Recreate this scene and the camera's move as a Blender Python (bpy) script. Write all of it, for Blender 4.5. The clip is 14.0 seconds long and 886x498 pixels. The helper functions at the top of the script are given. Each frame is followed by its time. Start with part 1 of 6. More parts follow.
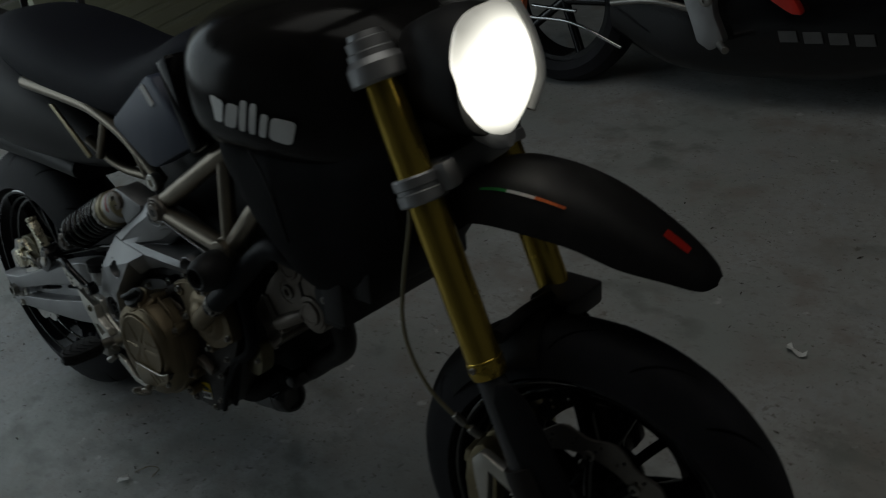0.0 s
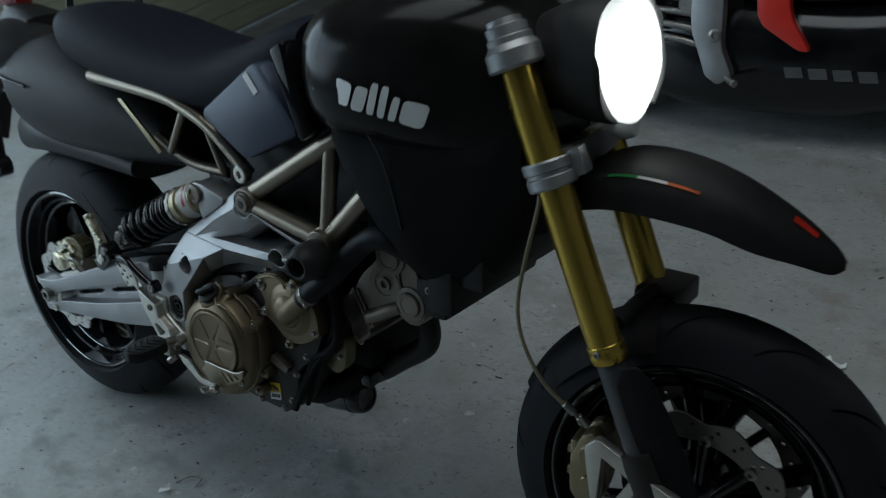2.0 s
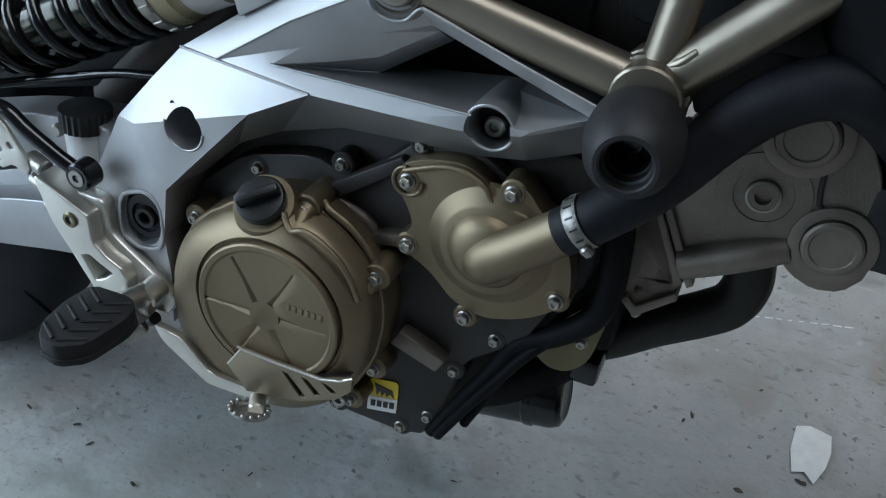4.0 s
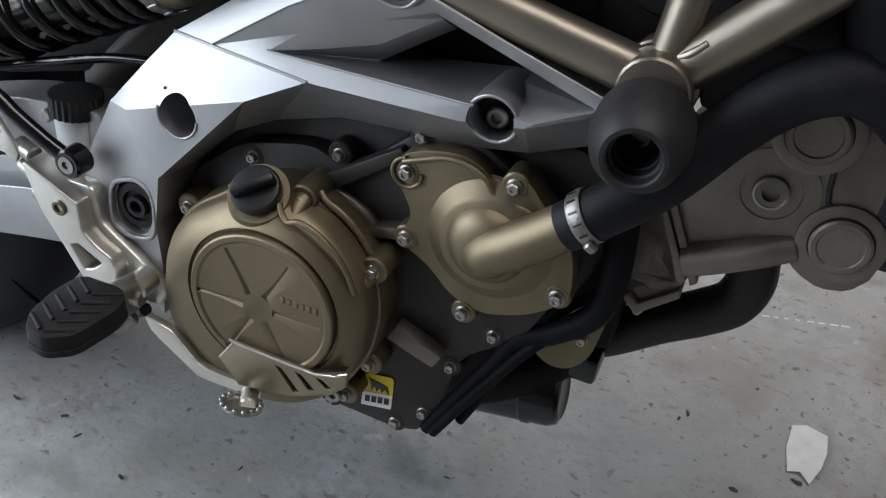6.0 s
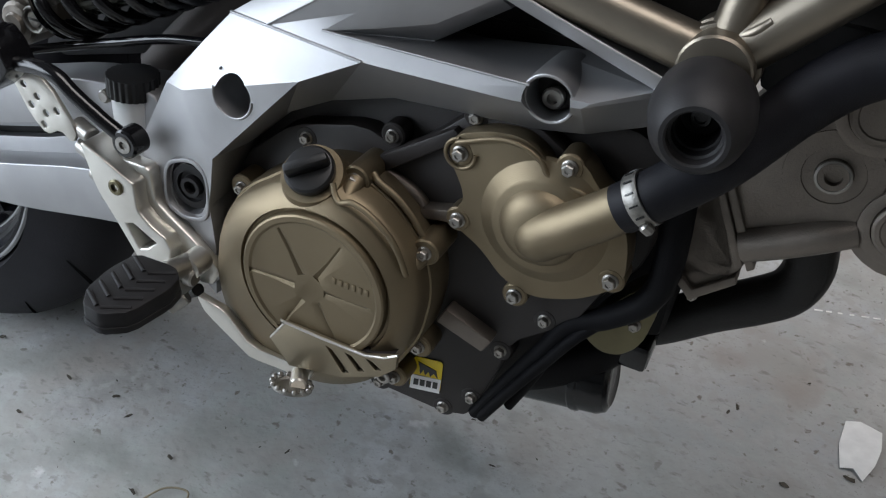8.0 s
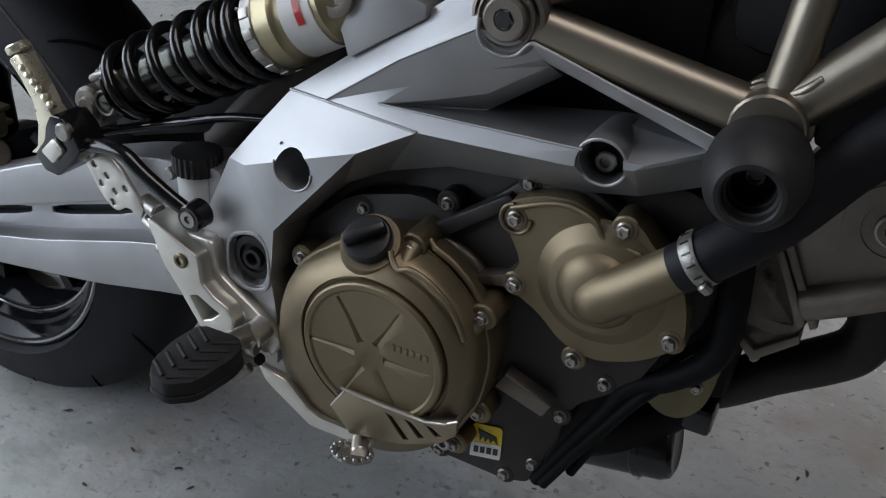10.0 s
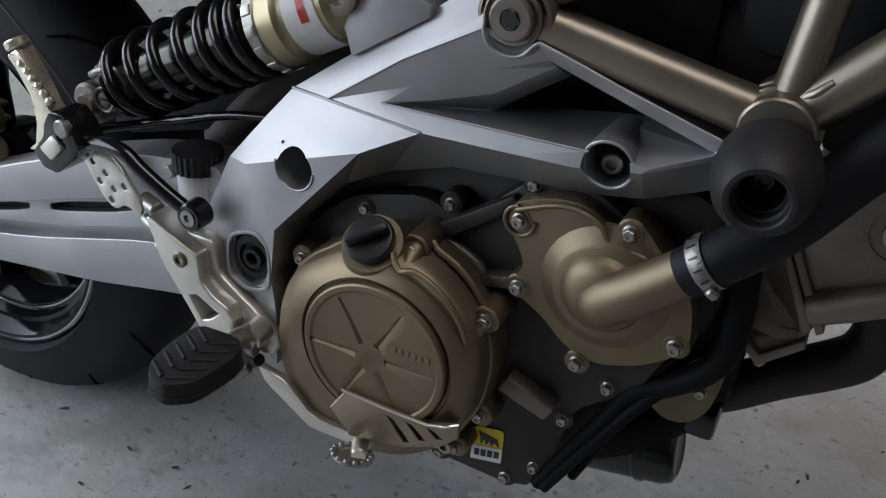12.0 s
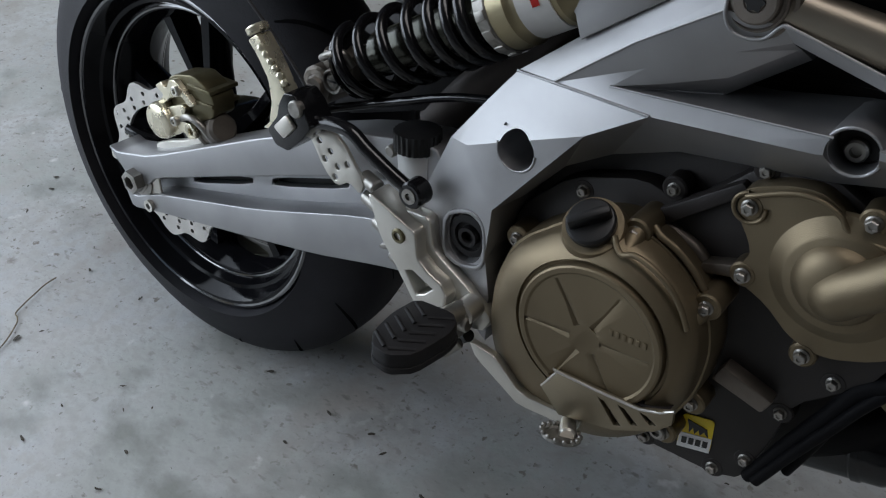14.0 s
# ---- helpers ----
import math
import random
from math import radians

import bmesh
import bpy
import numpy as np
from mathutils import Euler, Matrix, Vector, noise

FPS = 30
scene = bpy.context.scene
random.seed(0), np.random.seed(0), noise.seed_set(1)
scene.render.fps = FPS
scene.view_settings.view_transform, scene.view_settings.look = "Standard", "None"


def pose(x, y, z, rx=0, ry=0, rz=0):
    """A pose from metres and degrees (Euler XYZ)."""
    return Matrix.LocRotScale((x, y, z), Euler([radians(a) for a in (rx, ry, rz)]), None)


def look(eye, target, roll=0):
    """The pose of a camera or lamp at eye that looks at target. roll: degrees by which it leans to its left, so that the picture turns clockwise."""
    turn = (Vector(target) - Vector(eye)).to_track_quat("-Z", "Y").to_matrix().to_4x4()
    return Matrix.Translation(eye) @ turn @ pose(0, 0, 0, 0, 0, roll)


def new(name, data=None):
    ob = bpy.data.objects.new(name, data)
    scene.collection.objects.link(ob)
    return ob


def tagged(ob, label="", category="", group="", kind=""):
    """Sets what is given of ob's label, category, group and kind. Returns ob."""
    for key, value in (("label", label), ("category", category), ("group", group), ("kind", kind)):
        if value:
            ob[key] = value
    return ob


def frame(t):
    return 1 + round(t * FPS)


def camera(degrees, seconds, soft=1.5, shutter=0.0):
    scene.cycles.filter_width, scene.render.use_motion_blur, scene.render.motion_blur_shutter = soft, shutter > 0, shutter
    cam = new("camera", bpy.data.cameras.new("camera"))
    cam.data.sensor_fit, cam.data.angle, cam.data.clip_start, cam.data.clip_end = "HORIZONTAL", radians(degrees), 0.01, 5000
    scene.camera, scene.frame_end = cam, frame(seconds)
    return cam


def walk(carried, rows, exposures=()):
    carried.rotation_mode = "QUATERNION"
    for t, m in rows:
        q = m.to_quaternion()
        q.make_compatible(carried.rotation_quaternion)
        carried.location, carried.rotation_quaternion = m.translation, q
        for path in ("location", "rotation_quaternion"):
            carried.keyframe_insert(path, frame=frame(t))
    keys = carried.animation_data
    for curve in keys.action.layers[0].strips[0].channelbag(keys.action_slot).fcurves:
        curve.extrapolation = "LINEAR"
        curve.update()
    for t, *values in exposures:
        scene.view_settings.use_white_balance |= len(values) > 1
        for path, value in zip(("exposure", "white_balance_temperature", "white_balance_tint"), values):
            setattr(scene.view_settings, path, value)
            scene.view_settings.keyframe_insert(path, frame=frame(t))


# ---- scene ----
cam = camera(52.24, 14.0, soft=1.15, shutter=0.4)
PATH = [
    (0.0, 2.111, -0.705, 1.382, 58.06, 10.07, 39.73),
    (0.5, 2.071, -0.919, 1.404, 59.72, 10.74, 37.53),
    (1.0, 2.058, -0.968, 1.400, 60.49, 10.28, 37.65),
    (1.5, 2.050, -0.976, 1.394, 60.57, 10.51, 37.81),
    (2.0, 1.922, -0.930, 1.351, 60.75, 6.90, 36.40),
    (2.2, 1.775, -0.847, 1.271, 59.09, 4.95, 35.60),
    (2.4, 1.620, -0.772, 1.196, 58.20, 4.75, 33.75),
    (2.5, 1.542, -0.738, 1.162, 57.12, 5.70, 32.45),
    (2.6, 1.472, -0.710, 1.133, 57.20, 4.65, 33.20),
    (2.8, 1.326, -0.676, 1.072, 56.80, 2.95, 33.80),
    (3.0, 1.197, -0.634, 1.016, 54.62, 3.94, 30.34),
    (3.5, 1.011, -0.598, 0.964, 52.08, -1.01, 22.89),
    (3.7, 0.979, -0.571, 0.964, 48.74, -2.33, 22.98),
    (6.0, 0.964, -0.557, 0.953, 48.07, -3.68, 23.07),
    (6.5, 0.963, -0.557, 0.952, 47.90, -4.19, 23.16),
    (7.0, 0.966, -0.566, 0.946, 48.41, -3.45, 23.61),
    (7.5, 0.961, -0.569, 0.941, 48.33, -3.02, 25.43),
    (8.0, 0.959, -0.564, 0.943, 47.64, -2.45, 25.51),
    (8.5, 0.965, -0.561, 0.943, 48.29, -0.71, 25.72),
    (8.7, 0.964, -0.569, 0.945, 51.94, 0.66, 26.45),
    (11.0, 0.958, -0.573, 0.944, 52.05, 0.48, 27.74),
    (11.5, 0.955, -0.570, 0.943, 52.06, 0.13, 27.58),
    (12.0, 0.952, -0.568, 0.943, 51.90, 0.19, 27.37),
    (12.5, 0.954, -0.569, 0.941, 51.89, 0.02, 27.49),
    (13.0, 0.952, -0.563, 0.945, 51.23, 0.49, 27.51),
    (13.5, 0.930, -0.586, 0.946, 51.33, 4.58, 35.78),
    (14.0, 0.917, -0.599, 0.951, 51.15, 4.96, 36.52),
]
EXPOSURES = [(0.0, -3.1, 6500, 6), (0.25, -2.9, 6300, 6), (0.5, -2.02, 6050, 5), (1.5, -1.74, 5950, 4), (2.0, -1.75, 5750, 2), (2.5, -1.0, 5400, -2), (3.0, -0.65, 5250, 1), (3.5, -0.5, 5450, 4), (6.0, -0.24, 6400, 15), (8.0, -0.2, 6400, 15), (8.5, -0.28, 6400, 15), (8.7, -0.5, 6360, 15), (11.0, -0.78, 6400, 17), (13.0, -0.73, 6430, 17), (13.5, -0.8, 6400, 16), (14.0, -0.98, 6350, 15)]
walk(cam, [(row[0], pose(*row[1:])) for row in PATH], EXPOSURES)

# ---- light ----
world = bpy.data.worlds.new("sky")
scene.world = world
world.use_nodes = True
wn = world.node_tree.nodes
sky = wn.new("ShaderNodeTexSky")
sky.sky_type, sky.sun_disc = "NISHITA", False
sky.sun_elevation, sky.sun_rotation = radians(67), radians(132)
world.node_tree.links.new(sky.outputs[0], wn["Background"].inputs[0])
wn["Background"].inputs[1].default_value = 0.12


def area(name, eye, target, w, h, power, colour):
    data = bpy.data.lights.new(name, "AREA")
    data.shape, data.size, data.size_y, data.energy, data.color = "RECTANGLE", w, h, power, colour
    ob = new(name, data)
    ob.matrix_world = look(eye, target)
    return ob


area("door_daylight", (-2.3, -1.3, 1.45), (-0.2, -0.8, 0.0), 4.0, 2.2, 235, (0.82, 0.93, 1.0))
# Added fill lamp overhead; the ceiling opening for it is unseen.
area("overhead_fill", (1.4, 0.42, 2.98), (1.4, 0.42, 0.0), 2.2, 2.0, 84, (1.0, 0.97, 0.92))
sun_data = bpy.data.lights.new("sun", "SUN")
sun_data.energy, sun_data.angle, sun_data.color = 2.6, radians(0.6), (1.0, 0.95, 0.87)
sun = new("sun", sun_data)
sun.matrix_world = look((2.2, -2.0, 7.0), (0, 0, 0))

# ---- materials ----


def mat(name, colour, rough=0.5, metal=0.0, vary=0.12, scale=30.0, bump=0.0, grain=250.0, second=None, coat=0.0, spec=0.5, wave=0.0):
    m = bpy.data.materials.new(name)
    m.use_nodes = True
    nt = m.node_tree
    b = nt.nodes["Principled BSDF"]
    b.inputs["Roughness"].default_value = rough
    b.inputs["Metallic"].default_value = metal
    b.inputs["Coat Weight"].default_value = coat
    b.inputs["Specular IOR Level"].default_value = spec
    tc = nt.nodes.new("ShaderNodeTexCoord")
    n1 = nt.nodes.new("ShaderNodeTexNoise")
    n1.inputs["Scale"].default_value, n1.inputs["Detail"].default_value = scale, 6
    nt.links.new(tc.outputs["Object"], n1.inputs["Vector"])
    ramp = nt.nodes.new("ShaderNodeMapRange")
    ramp.inputs[1].default_value, ramp.inputs[2].default_value = 0.3, 0.7
    nt.links.new(n1.outputs[0], ramp.inputs[0])
    mix = nt.nodes.new("ShaderNodeMix")
    mix.data_type = "RGBA"
    lo = [c * (1 - vary) for c in colour]
    hi = second or [min(1, c * (1 + vary)) for c in colour]
    mix.inputs[6].default_value = (*lo, 1)
    mix.inputs[7].default_value = (*hi, 1)
    nt.links.new(ramp.outputs[0], mix.inputs[0])
    nt.links.new(mix.outputs[2], b.inputs["Base Color"])
    n2 = nt.nodes.new("ShaderNodeTexNoise")
    n2.inputs["Scale"].default_value, n2.inputs["Detail"].default_value = grain, 3
    nt.links.new(tc.outputs["Object"], n2.inputs["Vector"])
    rr = nt.nodes.new("ShaderNodeMapRange")
    rr.inputs[3].default_value, rr.inputs[4].default_value = max(0.03, rough - 0.08), min(1, rough + 0.08)
    nt.links.new(n1.outputs[0], rr.inputs[0])
    nt.links.new(rr.outputs[0], b.inputs["Roughness"])
    if bump:
        bp = nt.nodes.new("ShaderNodeBump")
        bp.inputs["Strength"].default_value, bp.inputs["Distance"].default_value = bump, 0.001
        nt.links.new(n2.outputs[0], bp.inputs["Height"])
        nt.links.new(bp.outputs[0], b.inputs["Normal"])
        if wave:
            n3 = nt.nodes.new("ShaderNodeTexNoise")
            n3.inputs["Scale"].default_value, n3.inputs["Detail"].default_value = 22, 2
            nt.links.new(tc.outputs["Object"], n3.inputs["Vector"])
            wv = nt.nodes.new("ShaderNodeBump")
            wv.inputs["Strength"].default_value, wv.inputs["Distance"].default_value = wave, 0.006
            nt.links.new(n3.outputs[0], wv.inputs["Height"])
            nt.links.new(wv.outputs[0], bp.inputs["Normal"])
    return m


CAST = mat("cast_aluminium", (0.36, 0.36, 0.365), 0.50, 0.92, 0.10, 16, 0.10, 900, wave=0.12)
SATIN = mat("satin_aluminium", (0.60, 0.58, 0.53), 0.32, 0.85, 0.1, 25, 0.08, 700)
BRONZE = mat("bronze_painted_case", (0.195, 0.156, 0.100), 0.47, 0.84, 0.12, 14, 0.22, 1200, wave=0.12)
SATINBRONZE = mat("thin_bronze_plate", (0.25, 0.21, 0.145), 0.4, 0.75, 0.1, 30, 0.1, 900)
# Darkened copy of the cast grey; shade is put into its colour.
DARKGREYCAST = mat("shaded_grey_metal", (0.10, 0.10, 0.105), 0.5, 0.6, 0.1, 20, 0.1, 900)
DARKCASE = mat("dark_grey_case", (0.024, 0.0205, 0.0195), 0.46, 0.0, 0.2, 30, 0.2, 900, spec=0.35)
SHOCKOLIVE = mat("dark_olive_shock_body", (0.036, 0.037, 0.028), 0.22, 0.6, 0.2, 40, 0.05, 600)
EYEBROWN = mat("brown_grey_casting", (0.12, 0.105, 0.088), 0.42, 0.6, 0.25, 40, 0.25, 700)
HEADGREY = mat("grey_cast_head", (0.185, 0.161, 0.138), 0.44, 0.7, 0.18, 30, 0.35, 700, wave=0.15)
TUBE = mat("bronze_grey_frame_paint", (0.25, 0.217, 0.172), 0.36, 0.85, 0.08, 20, 0.1, 900)
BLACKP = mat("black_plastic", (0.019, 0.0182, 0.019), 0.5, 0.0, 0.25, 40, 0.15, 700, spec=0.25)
GLOSS = mat("black_gloss_paint", (0.012, 0.011, 0.0108), 0.2, 0.0, 0.2, 20, 0.01, 400, spec=0.16)
SHROUD = mat("matt_black_shroud", (0.0085, 0.0082, 0.009), 0.6, 0.0, 0.25, 30, 0.2, 700, spec=0.10)
GLOSSM = mat("black_enamel", (0.006, 0.006, 0.007), 0.16, 0.0, 0.2, 20, 0.03, 500, spec=0.5)
RIMBLACK = mat("black_rim_lacquer", (0.005, 0.005, 0.006), 0.06, 0.0, 0.2, 20, 0.03, 300, spec=0.09)
RIMLIP = mat("polished_black_rim_lip", (0.012, 0.012, 0.014), 0.09, 0.0, 0.2, 20, 0.02, 300, coat=1.0, spec=0.9)
RUBBER = mat("black_rubber", (0.0105, 0.010, 0.0105), 0.6, 0.0, 0.25, 60, 0.25, 900, spec=0.2)
TYRE = mat("tyre_rubber", (0.0165, 0.016, 0.019), 0.6, 0.0, 0.35, 12, 0.35, 400, spec=0.15)
# Dark strips laid on the tyre; the grooves' shade is in the colour.
GROOVE = mat("groove_shade_rubber", (0.009, 0.009, 0.0095), 0.9, spec=0.0)
HOSE = mat("rubber_hose", (0.011, 0.011, 0.0135), 0.5, 0.0, 0.25, 40, 0.3, 1200, spec=0.16)
CAPP = mat("moulded_black_cap", (0.009, 0.009, 0.0095), 0.42, 0.0, 0.15, 40, 0.1, 900, spec=0.4)
STEEL = mat("zinc_steel", (0.31, 0.297, 0.275), 0.40, 0.95, 0.15, 80, 0.1, 600)
HEADSTEEL = mat("worn_clamp_steel", (0.26, 0.25, 0.23), 0.42, 0.9, 0.35, 120, 0.3, 400)
STRAW = mat("dry_straw", (0.24, 0.20, 0.13), 0.7, 0.0, 0.25, 60)
# Darker copy of the disc steel; the front discs' shadow is in it.
SHADEDISC = mat("shadowed_disc_steel", (0.21, 0.195, 0.18), 0.36, 0.8, 0.1, 40, 0.05, 500)
DISC = mat("brake_disc_steel", (0.58, 0.56, 0.53), 0.3, 0.9, 0.1, 40, 0.05, 500)
GOLD = mat("gold_anodised", (0.52, 0.37, 0.07), 0.25, 0.9, 0.06, 20, 0.03, 300)
BRASS = mat("gold_collar", (0.33, 0.285, 0.18), 0.40, 0.85, 0.1, 30, 0.08, 300)
CHROME = mat("chrome", (0.7, 0.7, 0.7), 0.1, 1.0, 0.05, 20)
SEATM = mat("black_seat_vinyl", (0.009, 0.010, 0.017), 0.65, 0.0, 0.2, 60, 0.4, 1500, spec=0.14)
SIDEP = mat("dark_grey_side_panel", (0.036, 0.046, 0.080), 0.45, 0.1, 0.1, 20, 0.1, 500)
# Lighter copy of the cream; the far shutter's daylight is in its colour.
PALE = mat("daylit_shutter_cream", (0.74, 0.74, 0.62), 0.6, 0.0, 0.06, 4, 0.05, 100)
OLIVE = mat("dark_olive_anodised", (0.13, 0.115, 0.065), 0.35, 0.7, 0.15, 50, 0.1, 500)
YELLOW = mat("yellow_vinyl", (0.82, 0.62, 0.01), 0.4, 0, 0.05, 40)
WHITE = mat("white_vinyl", (0.75, 0.75, 0.74), 0.4, 0, 0.05, 40)
# Print black, also laid over slots, sockets and gaps as their shade.
INKRECESS = mat("ink_and_recess_black", (0.01, 0.01, 0.01), 0.4, 0, 0.1, 40)
RED = mat("red_paint", (0.55, 0.03, 0.02), 0.3, 0, 0.08, 20, coat=0.5)
GREEN = mat("green_vinyl", (0.03, 0.3, 0.06), 0.4, 0, 0.05, 40)
ORANGE = mat("orange_vinyl", (0.7, 0.15, 0.03), 0.4, 0, 0.05, 40)
FLUID = mat("translucent_white_plastic", (0.72, 0.72, 0.71), 0.35, 0, 0.08, 40)
BRAIDED = mat("yellowed_hose", (0.20, 0.18, 0.11), 0.45, 0.1, 0.15, 60)
PAPER = mat("white_paper", (0.8, 0.8, 0.78), 0.8, 0, 0.06, 60, 0.2, 200)
LEAF = mat("dry_leaf", (0.055, 0.046, 0.034), 0.8, 0, 0.3, 80)
CREAM = mat("cream_steel", (0.48, 0.49, 0.37), 0.5, 0.0, 0.08, 4, 0.05, 100)
CHAMPAGNE = mat("champagne_caliper", (0.72, 0.67, 0.52), 0.28, 0.85, 0.15, 60, 0.1, 500)
# Darker copy of the hose rubber, with shade below the pump put in.
DRAIN = mat("shaded_hose_rubber", (0.005, 0.005, 0.006), 0.6, 0.0, 0.3, 60, 0.3, 900, spec=0.1)
DULLRED = mat("dark_red_lens", (0.16, 0.012, 0.012), 0.25, 0, 0.1, 30)
# Dark tone holds the back wall's shade and keeps bounce low.
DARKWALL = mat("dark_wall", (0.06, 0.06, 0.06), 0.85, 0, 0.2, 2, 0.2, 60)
# Lighter grey for two unseen walls, so they bounce fill into the shadows.
BOUNCEGREY = mat("bounce_wall_grey", (0.30, 0.30, 0.29), 0.85, 0, 0.12, 3, 0.2, 60)
CEIL = mat("ceiling_board", (0.14, 0.14, 0.135), 0.9, 0, 0.08, 2)
GLASSY = mat("clear_polycarbonate", (0.7, 0.7, 0.72), 0.08, 0.2, 0.05, 20)

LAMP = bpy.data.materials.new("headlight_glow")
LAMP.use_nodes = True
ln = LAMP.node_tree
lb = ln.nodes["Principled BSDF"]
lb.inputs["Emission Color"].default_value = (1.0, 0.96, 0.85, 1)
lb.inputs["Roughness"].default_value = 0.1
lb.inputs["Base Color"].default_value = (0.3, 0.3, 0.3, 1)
# Strength fades outwards, so the lens carries the glare's soft halo.
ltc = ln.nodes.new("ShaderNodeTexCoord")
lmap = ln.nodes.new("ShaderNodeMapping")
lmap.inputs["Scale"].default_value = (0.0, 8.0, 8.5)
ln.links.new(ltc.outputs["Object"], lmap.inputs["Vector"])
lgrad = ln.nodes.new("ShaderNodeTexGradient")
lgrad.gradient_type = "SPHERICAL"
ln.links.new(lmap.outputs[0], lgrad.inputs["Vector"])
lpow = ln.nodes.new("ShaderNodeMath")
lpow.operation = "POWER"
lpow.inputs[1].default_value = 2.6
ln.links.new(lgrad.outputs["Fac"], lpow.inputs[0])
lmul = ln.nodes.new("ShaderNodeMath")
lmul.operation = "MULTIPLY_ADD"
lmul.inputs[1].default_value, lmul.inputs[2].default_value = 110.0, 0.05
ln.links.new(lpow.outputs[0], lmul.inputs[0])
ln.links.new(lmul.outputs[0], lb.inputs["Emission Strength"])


def concrete():
    m = bpy.data.materials.new("painted_concrete")
    m.use_nodes = True
    nt = m.node_tree
    b = nt.nodes["Principled BSDF"]
    tc = nt.nodes.new("ShaderNodeTexCoord")

    def noise_tex(scale, detail, lo, hi, stretch=1.0, turn=0.0):
        n = nt.nodes.new("ShaderNodeTexNoise")
        n.inputs["Scale"].default_value, n.inputs["Detail"].default_value = scale, detail
        mp = nt.nodes.new("ShaderNodeMapping")
        mp.inputs["Rotation"].default_value = (0, 0, turn)
        mp.inputs["Scale"].default_value = (1.0, stretch, 1.0)
        nt.links.new(tc.outputs["Object"], mp.inputs["Vector"])
        nt.links.new(mp.outputs[0], n.inputs["Vector"])
        r = nt.nodes.new("ShaderNodeMapRange")
        r.inputs[1].default_value, r.inputs[2].default_value = lo, hi
        nt.links.new(n.outputs[0], r.inputs[0])
        return r.outputs[0]

    def mixed(fac, a, c):
        x = nt.nodes.new("ShaderNodeMix")
        x.data_type = "RGBA"
        nt.links.new(fac, x.inputs[0])
        for sock, v in ((6, a), (7, c)):
            if isinstance(v, tuple):
                x.inputs[sock].default_value = (*v, 1)
            else:
                nt.links.new(v, x.inputs[sock])
        return x.outputs[2]

    base = mixed(noise_tex(2.2, 8, 0.35, 0.65), (0.33, 0.34, 0.345), (0.46, 0.47, 0.47))
    base = mixed(noise_tex(12, 14, 0.40, 0.64), base, (0.40, 0.40, 0.385))
    base = mixed(noise_tex(3.1, 10, 0.50, 0.66), base, (0.335, 0.35, 0.325))
    base = mixed(noise_tex(34, 14, 0.47, 0.70), base, (0.385, 0.38, 0.37))
    base = mixed(noise_tex(5, 14, 0.56, 0.70), base, (0.29, 0.285, 0.27))
    speck = nt.nodes.new("ShaderNodeMath")
    speck.operation = "MULTIPLY"
    nt.links.new(noise_tex(120, 6, 0.60, 0.70), speck.inputs[0])
    nt.links.new(noise_tex(4.3, 6, 0.46, 0.62), speck.inputs[1])
    base = mixed(speck.outputs[0], base, (0.18, 0.165, 0.14))
    base = mixed(noise_tex(23, 14, 0.655, 0.70), base, (0.16, 0.145, 0.12))
    base = mixed(noise_tex(260, 3, 0.60, 0.76), base, (0.27, 0.26, 0.245))
    base = mixed(noise_tex(62, 8, 0.63, 0.68), base, (0.17, 0.155, 0.13))
    base = mixed(noise_tex(46, 10, 0.50, 0.60), base, (0.36, 0.355, 0.34))
    base = mixed(noise_tex(6.5, 14, 0.53, 0.68), base, (0.315, 0.29, 0.265))
    base = mixed(noise_tex(1.7, 8, 0.52, 0.70), base, (0.345, 0.365, 0.35))
    base = mixed(noise_tex(8, 14, 0.60, 0.72), base, (0.33, 0.32, 0.30))
    base = mixed(noise_tex(19, 14, 0.67, 0.74), base, (0.56, 0.56, 0.55))
    # ragged scrapes and pits, thicker in some patches, and a few broad smears
    for scale, lo, stretch, turn, tone in ((38, 0.50, 2.2, 0.7, (0.19, 0.18, 0.16)), (55, 0.52, 1.8, -0.5, (0.21, 0.20, 0.18)), (15, 0.535, 2.6, 2.2, (0.25, 0.24, 0.225))):
        both = nt.nodes.new("ShaderNodeMath")
        both.operation = "MULTIPLY"
        nt.links.new(noise_tex(scale, 14, lo + 0.10, lo + 0.19, stretch, turn), both.inputs[0])
        nt.links.new(noise_tex(3.7 + 0.05 * scale, 5, 0.42, 0.62), both.inputs[1])
        base = mixed(both.outputs[0], base, tone)
    stain = nt.nodes.new("ShaderNodeMath")
    stain.operation = "MULTIPLY"
    nt.links.new(noise_tex(7.5, 9, 0.50, 0.66, 1.5, 0.4), stain.inputs[0])
    nt.links.new(noise_tex(1.9, 3, 0.45, 0.62), stain.inputs[1])
    base = mixed(stain.outputs[0], base, (0.215, 0.225, 0.205))
    nt.links.new(base, b.inputs["Base Color"])
    rg = nt.nodes.new("ShaderNodeMapRange")
    rg.inputs[3].default_value, rg.inputs[4].default_value = 0.35, 0.6
    nt.links.new(noise_tex(6, 6, 0.3, 0.7), rg.inputs[0])
    nt.links.new(rg.outputs[0], b.inputs["Roughness"])
    bp = nt.nodes.new("ShaderNodeBump")
    bp.inputs["Strength"].default_value, bp.inputs["Distance"].default_value = 0.25, 0.002
    nt.links.new(noise_tex(90, 6, 0.2, 0.8), bp.inputs["Height"])
    nt.links.new(bp.outputs[0], b.inputs["Normal"])
    return m


CONCRETE = concrete()

